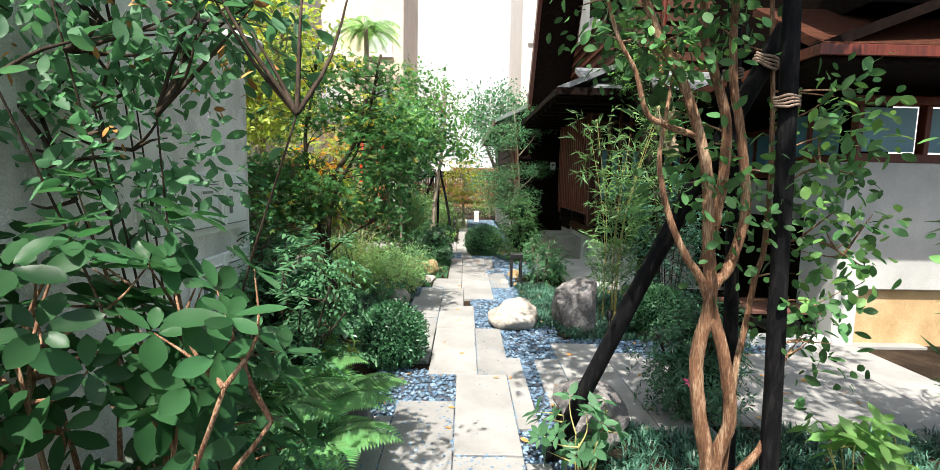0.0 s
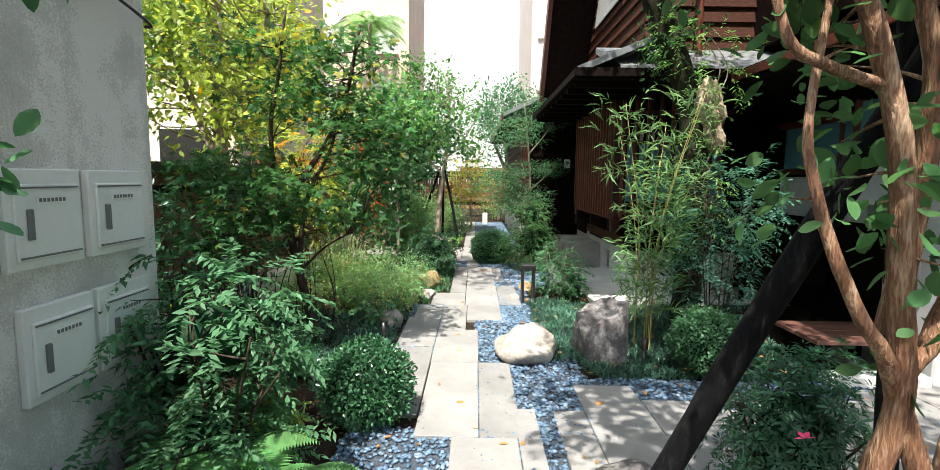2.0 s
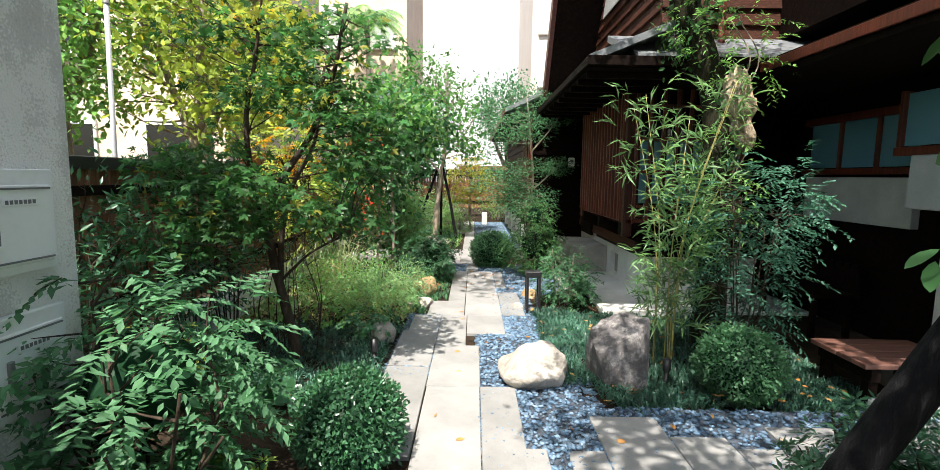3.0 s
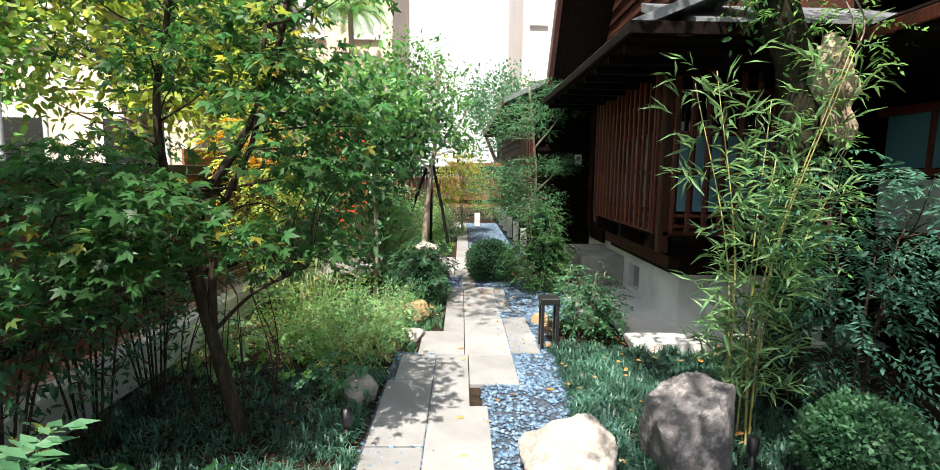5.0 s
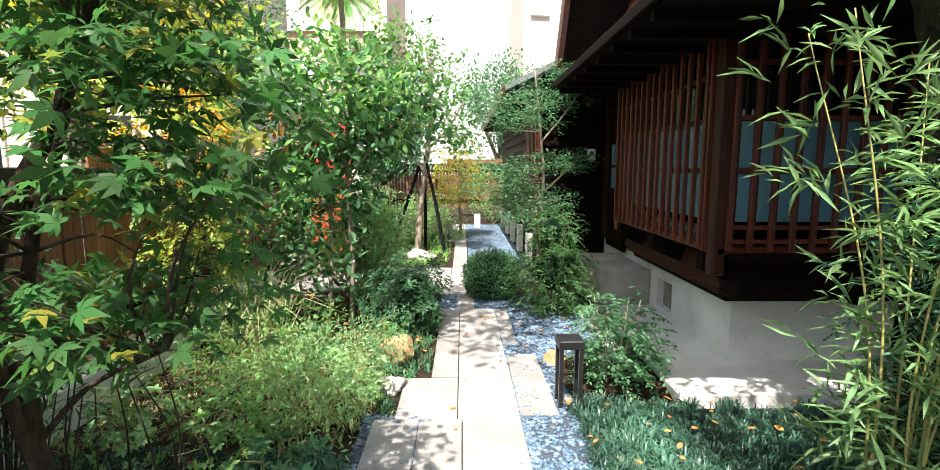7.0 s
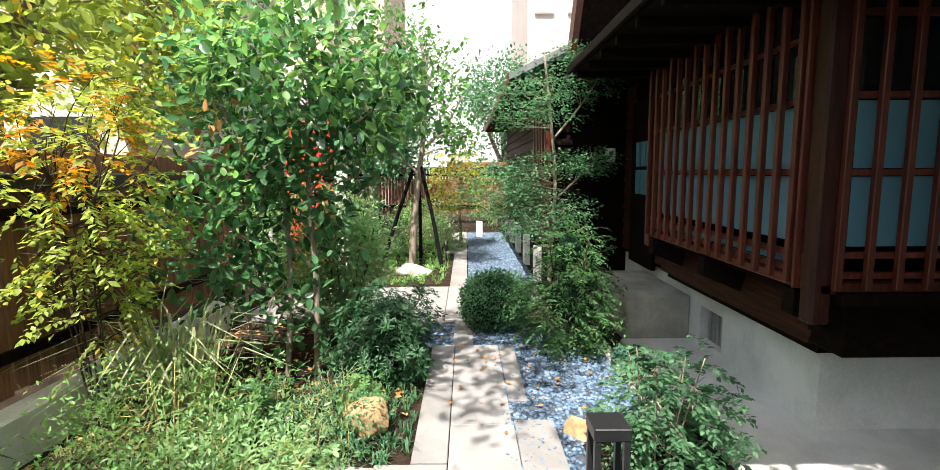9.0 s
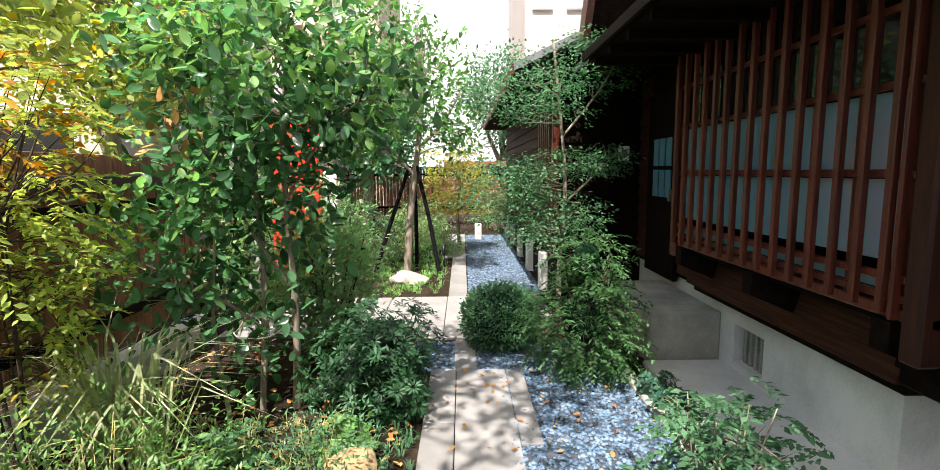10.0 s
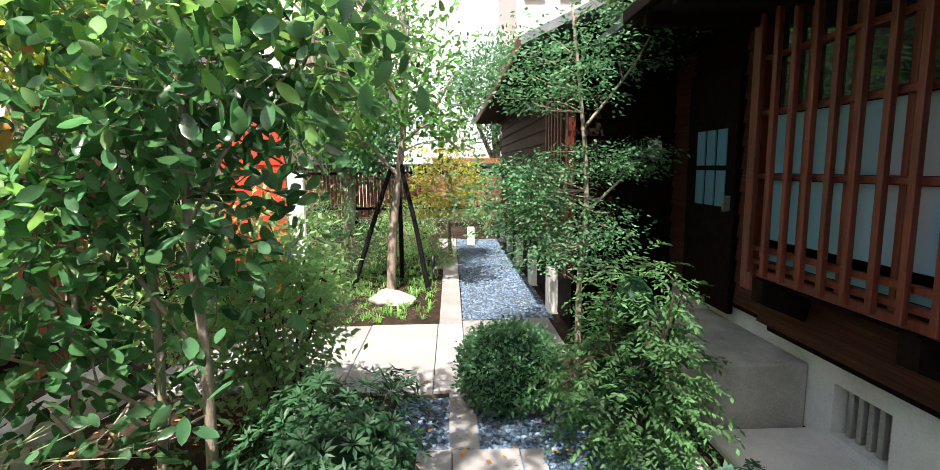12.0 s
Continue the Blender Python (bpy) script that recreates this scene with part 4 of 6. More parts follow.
def security_camera():
    ob = thing("security_camera", (-1.39, 3.02, 2.22), "white bullet security camera on the service wall", "camera")
    v, t = tubes([(np.array([(0.05, -0.12, 0.02), (0.1, 0.0, 0.04), (0.16, 0.14, 0.03)]), 0.038, 0.038)], 14)
    body = part("body", fast_mesh("body", v, t), WHITE_PAINT, ob)
    v, t = tubes([(np.array([(0.16, 0.14, 0.03), (0.166, 0.155, 0.029)]), 0.03, 0.03)], 14)
    part("lens", fast_mesh("lens", v, t), BLACK_METAL, body)
    part("junction_box", box(0, 0.05, -0.2, -0.06, -0.05, 0.07, 0.008), WHITE_PAINT, ob)
    v, t = tubes([(spline([(0.02, -0.9, 0.16), (0.03, -0.3, 0.05), (0.03, 0.3, -0.06), (0.0, 0.34, -0.08)]), 0.007, 0.007)], 6)
    part("cable", fast_mesh("cable", v, t), BLACK_METAL, ob)


security_camera()


def fence(name, x, y0, y1, top, label):
    """Upright timber slats on rails above a low cement wall."""
    root = thing(name, (x, y0, 0), label, "fence", kind="structure")
    n = int((y1 - y0) / 0.1)
    slat = None
    jit = random.Random(8)
    for i in range(n):
        bm = box(-0.012, 0.012, -0.043, 0.043, 0.3, top, 0.003) if slat is None else None
        if slat is None:
            slat = part("slat", bm, FENCEWOOD, root, "", (0, 0, 0))
        else:
            part("slat", slat.data, FENCEWOOD, root, "", pose(jit.uniform(-0.006, 0.006), i * 0.1, jit.uniform(-0.02, 0.02), 0, 0, jit.uniform(-3, 3)))
    for z in (0.5, top - 0.22):
        part("rail", box(0.014, 0.05, 0, y1 - y0, z, z + 0.07, 0.004), DARKWOOD_SHADE, root)
    part("top_rail", box(0.02, 0.07, 0, y1 - y0, top - 0.04, top + 0.05, 0.006), BLACK_METAL, root, "black metal top rail")
    for i in range(2, int((y1 - y0) / 2.0)):
        part("upper_panel", box(-0.05, -0.025, i * 2.0, i * 2.0 + 1.985, top - 0.1, top + 0.2, 0.004), FENCEWOOD, root, "plain upper fence board")
    for i in range(int((y1 - y0) / 1.8) + 1):
        part("post", box(-0.1, -0.02, i * 1.8, i * 1.8 + 0.08, -0.05, top + 0.04, 0.005), DARKWOOD_SHADE, root)
    return root


def kerb_wall():
    setting("low_wall", box(-2.55, -2.38, 4.2, 10.3, -0.1, 0.28, 0.015), CEMENT, "low weathered cement wall along the garden bed", "wall")


kerb_wall()


def red_gate():
    root = thing("red_gate", (-2.15, 12.6, 0), "bright red panelled gate beside a pale post", "gate", turn=20)
    leafd = part("gate_leaf", box(-0.42, 0.25, -0.03, 0.03, 0.15, 2.35, 0.006), RED_PAINT, root)
    for z in (0.25, 0.95, 1.7):
        for x in (-0.38, -0.07):
            part("panel", box(x, x + 0.27, -0.045, -0.03, z, z + 0.6, 0.01), RED_PAINT, leafd)
    part("post", box(0.27, 0.45, -0.1, 0.1, -0.05, 1.62, 0.02), CEMENT, root, "pale rounded gate post")
    part("post", box(-0.95, -0.6, -0.1, 0.1, -0.05, 1.0, 0.02), WHITE_WALL, root)


red_gate()


# ---- distance ----
def apartment(name, x0, x1, y0, y1, height, mat, label, floors, bays, pane=None):
    root = thing(name, (0, 0, 0), label, "building")
    part("wall", box(x0, x1, y0, y1, -0.05, height, 0.02), mat, root)
    part("roof", box(x0 - 0.3, x1 + 0.3, y0 - 0.3, y1 + 0.3, height, height + 0.4, 0.02), CEMENT, root)
    fh, bw = height / floors, (x1 - x0) / bays
    for i in range(floors):
        for j in range(bays):
            cx, cz = x0 + (j + 0.5) * bw, (i + 0.5) * fh
            w = part("window", box(cx - bw * 0.28, cx + bw * 0.28, y0 - 0.06, y0 + 0.02, cz - fh * 0.25, cz + fh * 0.28, 0.01), CEMENT, root)
            part("pane", box(cx - bw * 0.25, cx + bw * 0.25, y0 - 0.075, y0 - 0.062, cz - fh * 0.22, cz + fh * 0.25, 0), pane or GLASS, w)
            part("sill", box(cx - bw * 0.3, cx + bw * 0.3, y0 - 0.16, y0 - 0.06, cz - fh * 0.29, cz - fh * 0.25, 0.01), CEMENT, w)


haze = bpy.data.materials.new("bright_haze")
haze.use_nodes = True
hb = haze.node_tree.nodes["Principled BSDF"]
hb.inputs["Base Color"].default_value = (0, 0, 0, 1)
hb.inputs["Emission Color"].default_value, hb.inputs["Emission Strength"].default_value = (1.0, 0.96, 0.92, 1), 0.62
setting("backdrop", box(-160, 160, 130, 131, -1, 130, 0), haze, "bright hazy sky over the city", "sky")
apartment("apartment_building", -22, -3.4, 28, 36, 14, CREAM, "cream apartment building behind the garden trees", 4, 7, GREY_PALE)
apartment("apartment_building", 3.5, 9, 34, 44, 19, PINKISH, "pale tall apartment building beyond the house", 6, 3, PINKISH)
apartment("apartment_building", -30, -6.6, 15.5, 24, 11, CREAM, "cream neighbouring building behind the fence", 3, 8)


# ---- plants ----
def stems_from(rng, n, h, spread, r, base=0.05):
    out = []
    for i in range(n):
        a = rng.uniform(0, 6.28)
        s = spread * rng.uniform(0.3, 1)
        b = (base * math.cos(a), base * math.sin(a), -0.06)
        out.append(([b, (b[0] + s * 0.35 * math.cos(a), b[1] + s * 0.35 * math.sin(a), h * 0.45), (s * math.cos(a), s * math.sin(a), h * rng.uniform(0.75, 1))], r, r * 0.45))
    return out


rs = np.random.default_rng(21)
# maple over the bed
plant("maple_tree", (-1.3, 5.5, -0.05), "young green maple with slim dark forked trunk", "tree",
      [([(0, 0, -0.1), (-0.1, -0.02, 0.4), (-0.2, -0.03, 0.85), (-0.23, -0.05, 1.2), (-0.1, -0.1, 1.5), (0.15, -0.15, 1.85), (0.33, -0.2, 2.25), (0.45, -0.25, 2.75)], 0.046, 0.012),
       ([(-0.18, -0.03, 0.75), (-0.28, -0.08, 1.3), (-0.34, -0.1, 1.65), (-0.35, -0.1, 2.0), (-0.27, -0.1, 2.4), (-0.2, -0.1, 2.9)], 0.03, 0.01),
       ([(-0.16, -0.02, 0.7), (-0.12, -0.06, 1.1), (-0.02, -0.1, 1.45), (0.2, -0.22, 1.8), (0.3, -0.3, 2.3)], 0.026, 0.01),
       ([(-0.26, -0.06, 1.15), (-0.5, -0.12, 1.35), (-0.85, -0.2, 1.5)], 0.014, 0.005),
       ([(-0.14, -0.02, 0.72), (0.12, -0.12, 0.95), (0.45, -0.25, 1.12)], 0.013, 0.005)],
      [((0.28, -0.2, 2.35), (0.5, 0.45, 0.5), 50), ((-0.35, -0.1, 2.4), (0.5, 0.45, 0.5), 32), ((0.5, -0.35, 1.75), (0.3, 0.3, 0.28), 34), ((-0.2, -0.6, 1.4), (0.4, 0.3, 0.28), 26), ((-0.6, -0.35, 1.6), (0.45, 0.45, 0.25), 38), ((0.3, -0.25, 1.3), (0.45, 0.4, 0.18), 22), ((-0.45, -0.65, 1.2), (0.35, 0.3, 0.22), 26)],
      L_MAPLE, 0.062, MAPLE_LEAF, "flat", 20, 0.21, seed=3, twigs=150, twig=0.0045,
      extra=[("turning_leaves", L_MAPLE_YELLOW, [((-0.1, -0.2, 2.45), (0.75, 0.45, 0.5), 18)], 0.058, MAPLE_LEAF, "flat", 14, 0.2)])
# foreground tree with bare reddish stems
plant("crape_myrtle", (1.0, 2.12, -0.05), "multi-stemmed tree with smooth peeling red-brown bark", "tree",
      [([(0.1, 0, -0.1), (0.085, 0, 0.31), (0.034, 0.01, 0.57), (0.012, 0.02, 0.81), (0.042, 0.0, 1.07), (0.02, 0, 1.27), (-0.007, 0, 1.57), (-0.057, 0, 1.76), (-0.16, 0, 2.01), (-0.24, 0.02, 2.15), (-0.4, 0.05, 2.6), (-0.5, 0, 3.2)], 0.036, 0.014),
       ([(0.13, 0.03, -0.1), (0.125, 0.03, 0.31), (0.163, 0.0, 0.54), (0.112, -0.02, 0.81), (0.046, 0.01, 1.08), (0.115, 0.02, 1.2), (0.169, 0.02, 1.4), (0.165, 0.03, 1.57), (0.121, 0.03, 1.81), (0.087, 0.04, 2.0), (0.09, 0.06, 2.4), (0.2, 0.1, 3.2)], 0.032, 0.013),
       ([(0.043, 0.01, 1.05), (-0.02, -0.02, 1.17), (-0.083, -0.03, 1.25), (-0.155, -0.03, 1.39), (-0.19, 0, 1.54), (-0.2, 0.02, 1.68), (-0.15, 0.05, 2.0)], 0.02, 0.008),
       ([(0.025, 0.03, 1.2), (0.055, 0.04, 1.4), (0.082, 0.05, 1.57), (0.078, 0.05, 1.81), (0.007, 0.06, 2.04), (-0.034, 0.08, 2.27), (-0.02, 0.1, 3.2)], 0.028, 0.014),
       ([(0.12, -0.02, 0.2), (0.2, -0.04, 0.33), (0.29, -0.04, 0.46), (0.33, -0.03, 0.66), (0.36, 0, 0.95)], 0.022, 0.009),
       ([(0.2, 0.1, -0.1), (0.215, 0.1, 0.4), (0.225, 0.1, 0.71), (0.26, 0.1, 0.97), (0.28, 0.1, 1.15), (0.31, 0.1, 1.3), (0.3, 0.1, 1.8), (0.24, 0.12, 2.6)], 0.017, 0.009),
       ([(-0.057, 0, 1.74), (-0.2, -0.02, 1.78), (-0.28, -0.02, 1.83), (-0.325, 0, 1.99), (-0.405, 0.02, 2.15), (-0.5, 0.05, 2.5)], 0.014, 0.007),
       ([(0.3, 0.08, 1.5), (0.45, 0.05, 1.62), (0.62, 0.02, 1.6)], 0.007, 0.003), ([(0.31, 0.08, 1.3), (0.5, 0.05, 1.32), (0.68, 0.02, 1.22)], 0.006, 0.003)],
      [((-0.1, 0.2, 2.75), (0.6, 0.6, 0.4), 70), ((-0.2, 0.1, 2.2), (0.35, 0.25, 0.25), 60), ((-0.02, 0.1, 1.7), (0.2, 0.14, 0.3), 24), ((0.5, 0.05, 1.75), (0.26, 0.18, 0.32), 26), ((0.55, 0.05, 1.3), (0.2, 0.18, 0.4), 24), ((0.45, 0.0, 0.85), (0.14, 0.15, 0.25), 12), ((0.12, 0.0, 1.45), (0.2, 0.12, 0.35), 16)],
      L_TREE, 0.056, blade(0.3, 0.3), "ball", 7, 0.13, BARK_SMOOTH, 5, 90, 0.0035,
      # the mass at 4.1 m is unseen, added to dapple the paving below
      extra=[("fresh_leaves", L_BRIGHT, [((0.52, 0.0, 1.55), (0.22, 0.15, 0.5), 28), ((-0.2, 0.1, 2.2), (0.35, 0.25, 0.25), 12)], 0.056, blade(0.3, 0.3), "ball", 6, 0.12), ("upper_crown", L_MID, [((0.25, 0.0, 4.1), (1.6, 1.8, 0.6), 580)], 0.1, OVAL, "ball", 10, 0.16)])
plant("small_broadleaf", (0.62, 2.5, -0.05), "small broad-leaved plant at the foot of the pole", "plant", stems_from(rs, 6, 0.35, 0.25, 0.005), [((0.0, 0, 0.28), (0.25, 0.2, 0.2), 26)], L_MID, 0.075, OVAL, "whorl", 6, 0.06, CULM, 51, 20, 0.003, stem_name="stem")
plant("small_broadleaf", (1.95, 2.35, -0.05), "small broad-leaved plant under the tree", "plant", stems_from(rs, 6, 0.35, 0.25, 0.005), [((0.0, 0, 0.28), (0.35, 0.2, 0.2), 20)], L_BRIGHT, 0.11, OVAL, "whorl", 6, 0.06, CULM, 52, 20, 0.003, stem_name="stem")


def support_pole(place, top, r, label, ties=()):
    root = thing("support_pole", place, label, "pole", group="charred tree supports")
    rng = np.random.default_rng(int(abs(place[0]) * 100))
    v, t = tubes([(spline([(0, 0, -0.1), tuple(c * 0.5 + 0.01 for c in top), top], 8), r, r * 0.85)], 14, 0.03, rng)
    part("pole", fast_mesh("pole", v, t), CHARRED, root)
    T = Vector(top)
    for k in ties:
        for j in range(4):
            c = T * k + T.normalized() * (j * 0.012)
            q = T.normalized().to_track_quat("Z", "Y")
            ring = [c + q @ Vector((math.cos(a) * (r + 0.006), math.sin(a) * (r + 0.006), 0.004 * math.sin(3 * a + j))) for a in np.linspace(0, 2 * math.pi, 15)]
            v, t = tubes([(np.array(ring), 0.006, 0.006)], 6)
            part("rope_tie", fast_mesh("rope_tie", v, t), TWINE, root, "straw rope tie")
    return root


support_pole((0.45, 2.7, -0.05), (0.86, -0.5, 2.2), 0.043, "charred black leaning pole propping the tree", (0.93,))
support_pole((1.33, 2.06, -0.05), (-0.13, 0.0, 3.2), 0.037, "charred black upright pole beside the tree", (0.58,))
support_pole((1.43, 2.56, -0.05), (-0.3, -0.2, 2.9), 0.034, "charred black pole behind the tree", (0.7,))

# big leaved shrubs beside the start
plant("broadleaf_shrub", (-0.95, 1.38, -0.05), "broad-leaved shrub with whorls of fresh green leaves", "shrub", stems_from(rs, 9, 1.2, 0.6, 0.012),
      [((-0.08, 0.0, 1.08), (0.6, 0.35, 0.42), 110), ((0.08, 0.2, 0.6), (0.42, 0.35, 0.4), 36)], L_LARGE, 0.1, blade(0.25, 0.18), "whorl", 6, 0.1, BARK_SMOOTH, 7, 90, 0.0045, stem_name="stem")
plant("tall_shrub", (-0.98, 1.85, -0.05), "tall twiggy shrub with small dark leaves", "shrub", stems_from(rs, 8, 2.2, 0.8, 0.006),
      [((-0.1, -0.1, 1.6), (0.5, 0.3, 0.35), 60), ((-0.1, -0.15, 2.15), (0.75, 0.35, 0.4), 170)], L_MID, 0.062, BROAD, "ball", 8, 0.12, BARK_DARK, 8, 70, 0.005, stem_name="stem",
      extra=[("bronze_leaf", DRY_LEAF, [((-0.1, -0.15, 1.9), (0.6, 0.3, 0.4), 14)], 0.045, OVAL, "ball", 5, 0.08)])
plant("nandina_shrub", (-1.06, 3.2, -0.05), "dark green feathery nandina shrub", "shrub", stems_from(rs, 9, 1.0, 0.5, 0.01), [((0, 0, 0.85), (0.36, 0.4, 0.35), 90), ((0.0, -0.1, 0.4), (0.36, 0.4, 0.35), 90)], L_MID, 0.052, diamond(0.2), "pinnate", 20, 0.24, BARK_DARK, 9, 70, 0.004, stem_name="stem", core=0.42)
plant("nandina_shrub", (-1.3, 3.42, -0.05), "dark green feathery nandina shrub", "shrub", stems_from(rs, 9, 1.2, 0.5, 0.01), [((0.1, -0.1, 0.75), (0.36, 0.4, 0.45), 130)], L_MID, 0.052, diamond(0.2), "pinnate", 20, 0.24, BARK_DARK, 10, 70, 0.004, stem_name="stem", core=0.42)
plant("nandina_shrub", (-1.18, 2.7, -0.05), "low dark green feathery shrub", "shrub", stems_from(rs, 8, 0.6, 0.4, 0.008), [((0, 0, 0.36), (0.3, 0.36, 0.22), 70)], L_MID, 0.045, LANCE, "pinnate", 16, 0.2, BARK_DARK, 11, 50, 0.004, stem_name="stem", core=0.42)
plant("boxwood_shrub", (-0.82, 2.0, -0.05), "low dense shrub with tiny leaves", "shrub", stems_from(rs, 6, 0.4, 0.3, 0.008), [((0, 0, 0.22), (0.35, 0.45, 0.26), 500)], L_MID, 0.032, SMALL, "ball", 14, 0.09, BARK_DARK, 12, 40, 0.003, stem_name="stem", core=0.42)
ball_bush("clipped_bush", (-0.57, 4.05, -0.05), 0.29, "clipped round dark green box bush", L_DARK, 0.03, 6500, seed=2)
ball_bush("clipped_bush", (1.98, 5.02, -0.07), 0.29, "clipped round green box bush", L_MID, 0.03, 6500, seed=3)
ball_bush("clipped_bush", (0.38, 10.08, -0.05), 0.37, "clipped round bush beside the gravel", L_MID, 0.035, 6500, seed=4, squash=0.85)
plant("dark_shrub", (-0.5, 8.85, -0.05), "dense dark glossy-leaved shrub beside the path", "shrub", stems_from(rs, 8, 0.6, 0.3, 0.01), [((-0.05, 0, 0.4), (0.48, 0.5, 0.42), 600)], L_SHADE, 0.055, LANCE, "whorl", 11, 0.12, BARK_DARK, 13, 50, 0.004, stem_name="stem", core=0.5)
plant("azalea_shrub", (1.5, 3.15, -0.05), "dense dark azalea with a few pink flowers", "shrub", stems_from(rs, 8, 0.7, 0.3, 0.01), [((0, 0.0, 0.42), (0.36, 0.3, 0.42), 900)], L_DARK, 0.04, LANCE, "whorl", 9, 0.1, BARK_DARK, 14, 50, 0.004, stem_name="stem", core=0.45,
      extra=[("flower", PINK, [((-0.12, -0.28, 0.4), (0.12, 0.05, 0.25), 3)], 0.035, SMALL, "whorl", 6, 0.02)])

# bamboo clump
def bamboo(place, height, n, label, seed, spread=0.35):
    rng = np.random.default_rng(seed)
    root = thing("bamboo", place, label, "bamboo")
    P, D = [], []
    for i in range(n):
        a, h = rng.uniform(0, 6.28), height * rng.uniform(0.6, 1.0)
        lean = spread * rng.uniform(0.2, 1)
        pts = spline([(0.07 * math.cos(a), 0.07 * math.sin(a), -0.05), (lean * 0.3 * math.cos(a), lean * 0.3 * math.sin(a), h * 0.5), (lean * math.cos(a), lean * math.sin(a), h)], 8)
        v, t = tubes([(pts, 0.0065, 0.0025)], 7)
        part("culm", fast_mesh("culm", v, t), CULM, root)
        for z in np.arange(0.16 * h, h, 0.085):
            q = np.array([np.interp(z, pts[:, 2], pts[:, k]) for k in range(3)])
            for _ in range(2):
                b = rng.uniform(0, 6.28)
                d = np.array((math.cos(b), math.sin(b), 0.6))
                tip = q + d * rng.uniform(0.08, 0.34)
                for _ in range(5):
                    P.append(q + (tip - q) * rng.uniform(0.5, 1))
                    D.append(d * 0.7 + rng.normal(size=3) * 0.45 + np.array((0, 0, -0.1)))
    P, D = np.array(P), np.array(D)
    v, t = leaf_cloud(P, D, np.array((0, 0, 1.0)) + 0.5 * rng.normal(size=P.shape), rng.uniform(0.08, 0.17, len(P)), BAMBOO_LEAF)
    tagged(part("crown", fast_mesh("crown", v, t), L_BAMBOO, root), kind="stuff")


bamboo((1.62, 5.55, -0.05), 2.5, 8, "slender green bamboo clump with yellowish culms", 31, 0.5)
bamboo((2.85, 2.45, -0.05), 2.2, 8, "slender bamboo beside the white wall", 32, 0.25)

plant("nandina_shrub", (2.3, 5.6, -0.05), "tall nandina with thin bare canes below feathery leaves", "shrub", stems_from(rs, 8, 1.5, 0.35, 0.008), [((0, 0, 1.3), (0.6, 0.5, 0.5), 220), ((-0.1, -0.1, 0.75), (0.45, 0.4, 0.45), 120)], L_BLUE, 0.05, diamond(0.19), "pinnate", 18, 0.22, BARK_DARK, 15, 80, 0.004, stem_name="stem")
plant("small_shrub", (1.15, 7.55, -0.05), "small leafy shrub beside the garden lamp", "shrub", stems_from(rs, 9, 0.7, 0.25, 0.006), [((0, -0.05, 0.38), (0.26, 0.36, 0.38), 150), ((0.25, 0.1, 0.25), (0.16, 0.4, 0.24), 80)], L_MID, 0.045, SMALL, "pinnate", 14, 0.16, BARK_PALE, 16, 50, 0.003, stem_name="stem")
plant("nandina_shrub", (1.02, 9.45, -0.05), "dense green nandina at the house corner", "shrub", stems_from(rs, 10, 1.1, 0.35, 0.01), [((0, 0, 0.5), (0.42, 0.45, 0.5), 470), ((0.0, 0, 0.95), (0.25, 0.3, 0.3), 80)], L_TREE, 0.045, diamond(0.2), "pinnate", 18, 0.19, BARK_DARK, 17, 60, 0.004, stem_name="stem", core=0.42)
plant("small_tree", (1.1, 10.95, -0.05), "slender tree with flat tiers of small leaves", "tree", [([(0, 0, -0.1), (0.0, 0, 0.7), (0.05, 0, 1.5), (-0.02, 0, 2.3), (-0.1, 0, 3.0)], 0.03, 0.012), ([(0.03, 0, 1.3), (0.35, 0, 1.6), (0.55, 0, 1.8)], 0.014, 0.006), ([(0.0, 0, 2.0), (0.4, 0, 2.5), (0.6, -0.1, 2.9)], 0.014, 0.006)],
      [((-0.3, 0, 2.5), (0.65, 0.6, 0.4), 130), ((0.3, 0, 2.8), (0.55, 0.5, 0.35), 90), ((0.42, 0.0, 1.78), (0.36, 0.3, 0.18), 60), ((-0.3, 0, 1.7), (0.5, 0.4, 0.22), 70), ((-0.05, 0, 1.15), (0.55, 0.45, 0.35), 170), ((-0.6, 0.1, 1.45), (0.45, 0.4, 0.35), 100)], L_MID, 0.042, SMALL, "flat", 22, 0.2, BARK_PALE, 18, 90, 0.004)

for k, fy in enumerate((4.2, 4.8, 5.4, 6.0)):
    plant("fence_shrub", (-2.12, fy, -0.05), "dark leafy shrub against the timber fence", "shrub", stems_from(rs, 9, 1.3, 0.4, 0.008), [((0, 0, 0.95), (0.3, 0.5, 0.55), 90)], L_DARK, 0.07, LANCE, "ball", 11, 0.15, BARK_DARK, 300 + k, 40, 0.004, stem_name="stem")
plant("cane_shrub", (-1.5, 5.85, -0.05), "thicket of thin dark upright canes", "shrub", stems_from(rs, 12, 0.9, 0.3, 0.006, 0.22), [((0, 0, 0.85), (0.35, 0.3, 0.25), 24)], L_MID, 0.05, LANCE, "pinnate", 10, 0.12, BARK_DARK, 310, 20, 0.003, stem_name="cane")

# left bed beyond the maple
plant("fluffy_herb", (-0.95, 6.9, -0.05), "soft bright green herb clump", "plant", stems_from(rs, 10, 0.5, 0.4, 0.004), [((0, 0, 0.32), (0.5, 0.6, 0.28), 300)], L_PALE, 0.04, LANCE, "ball", 14, 0.12, CULM, 19, 60, 0.002, stem_name="stem")
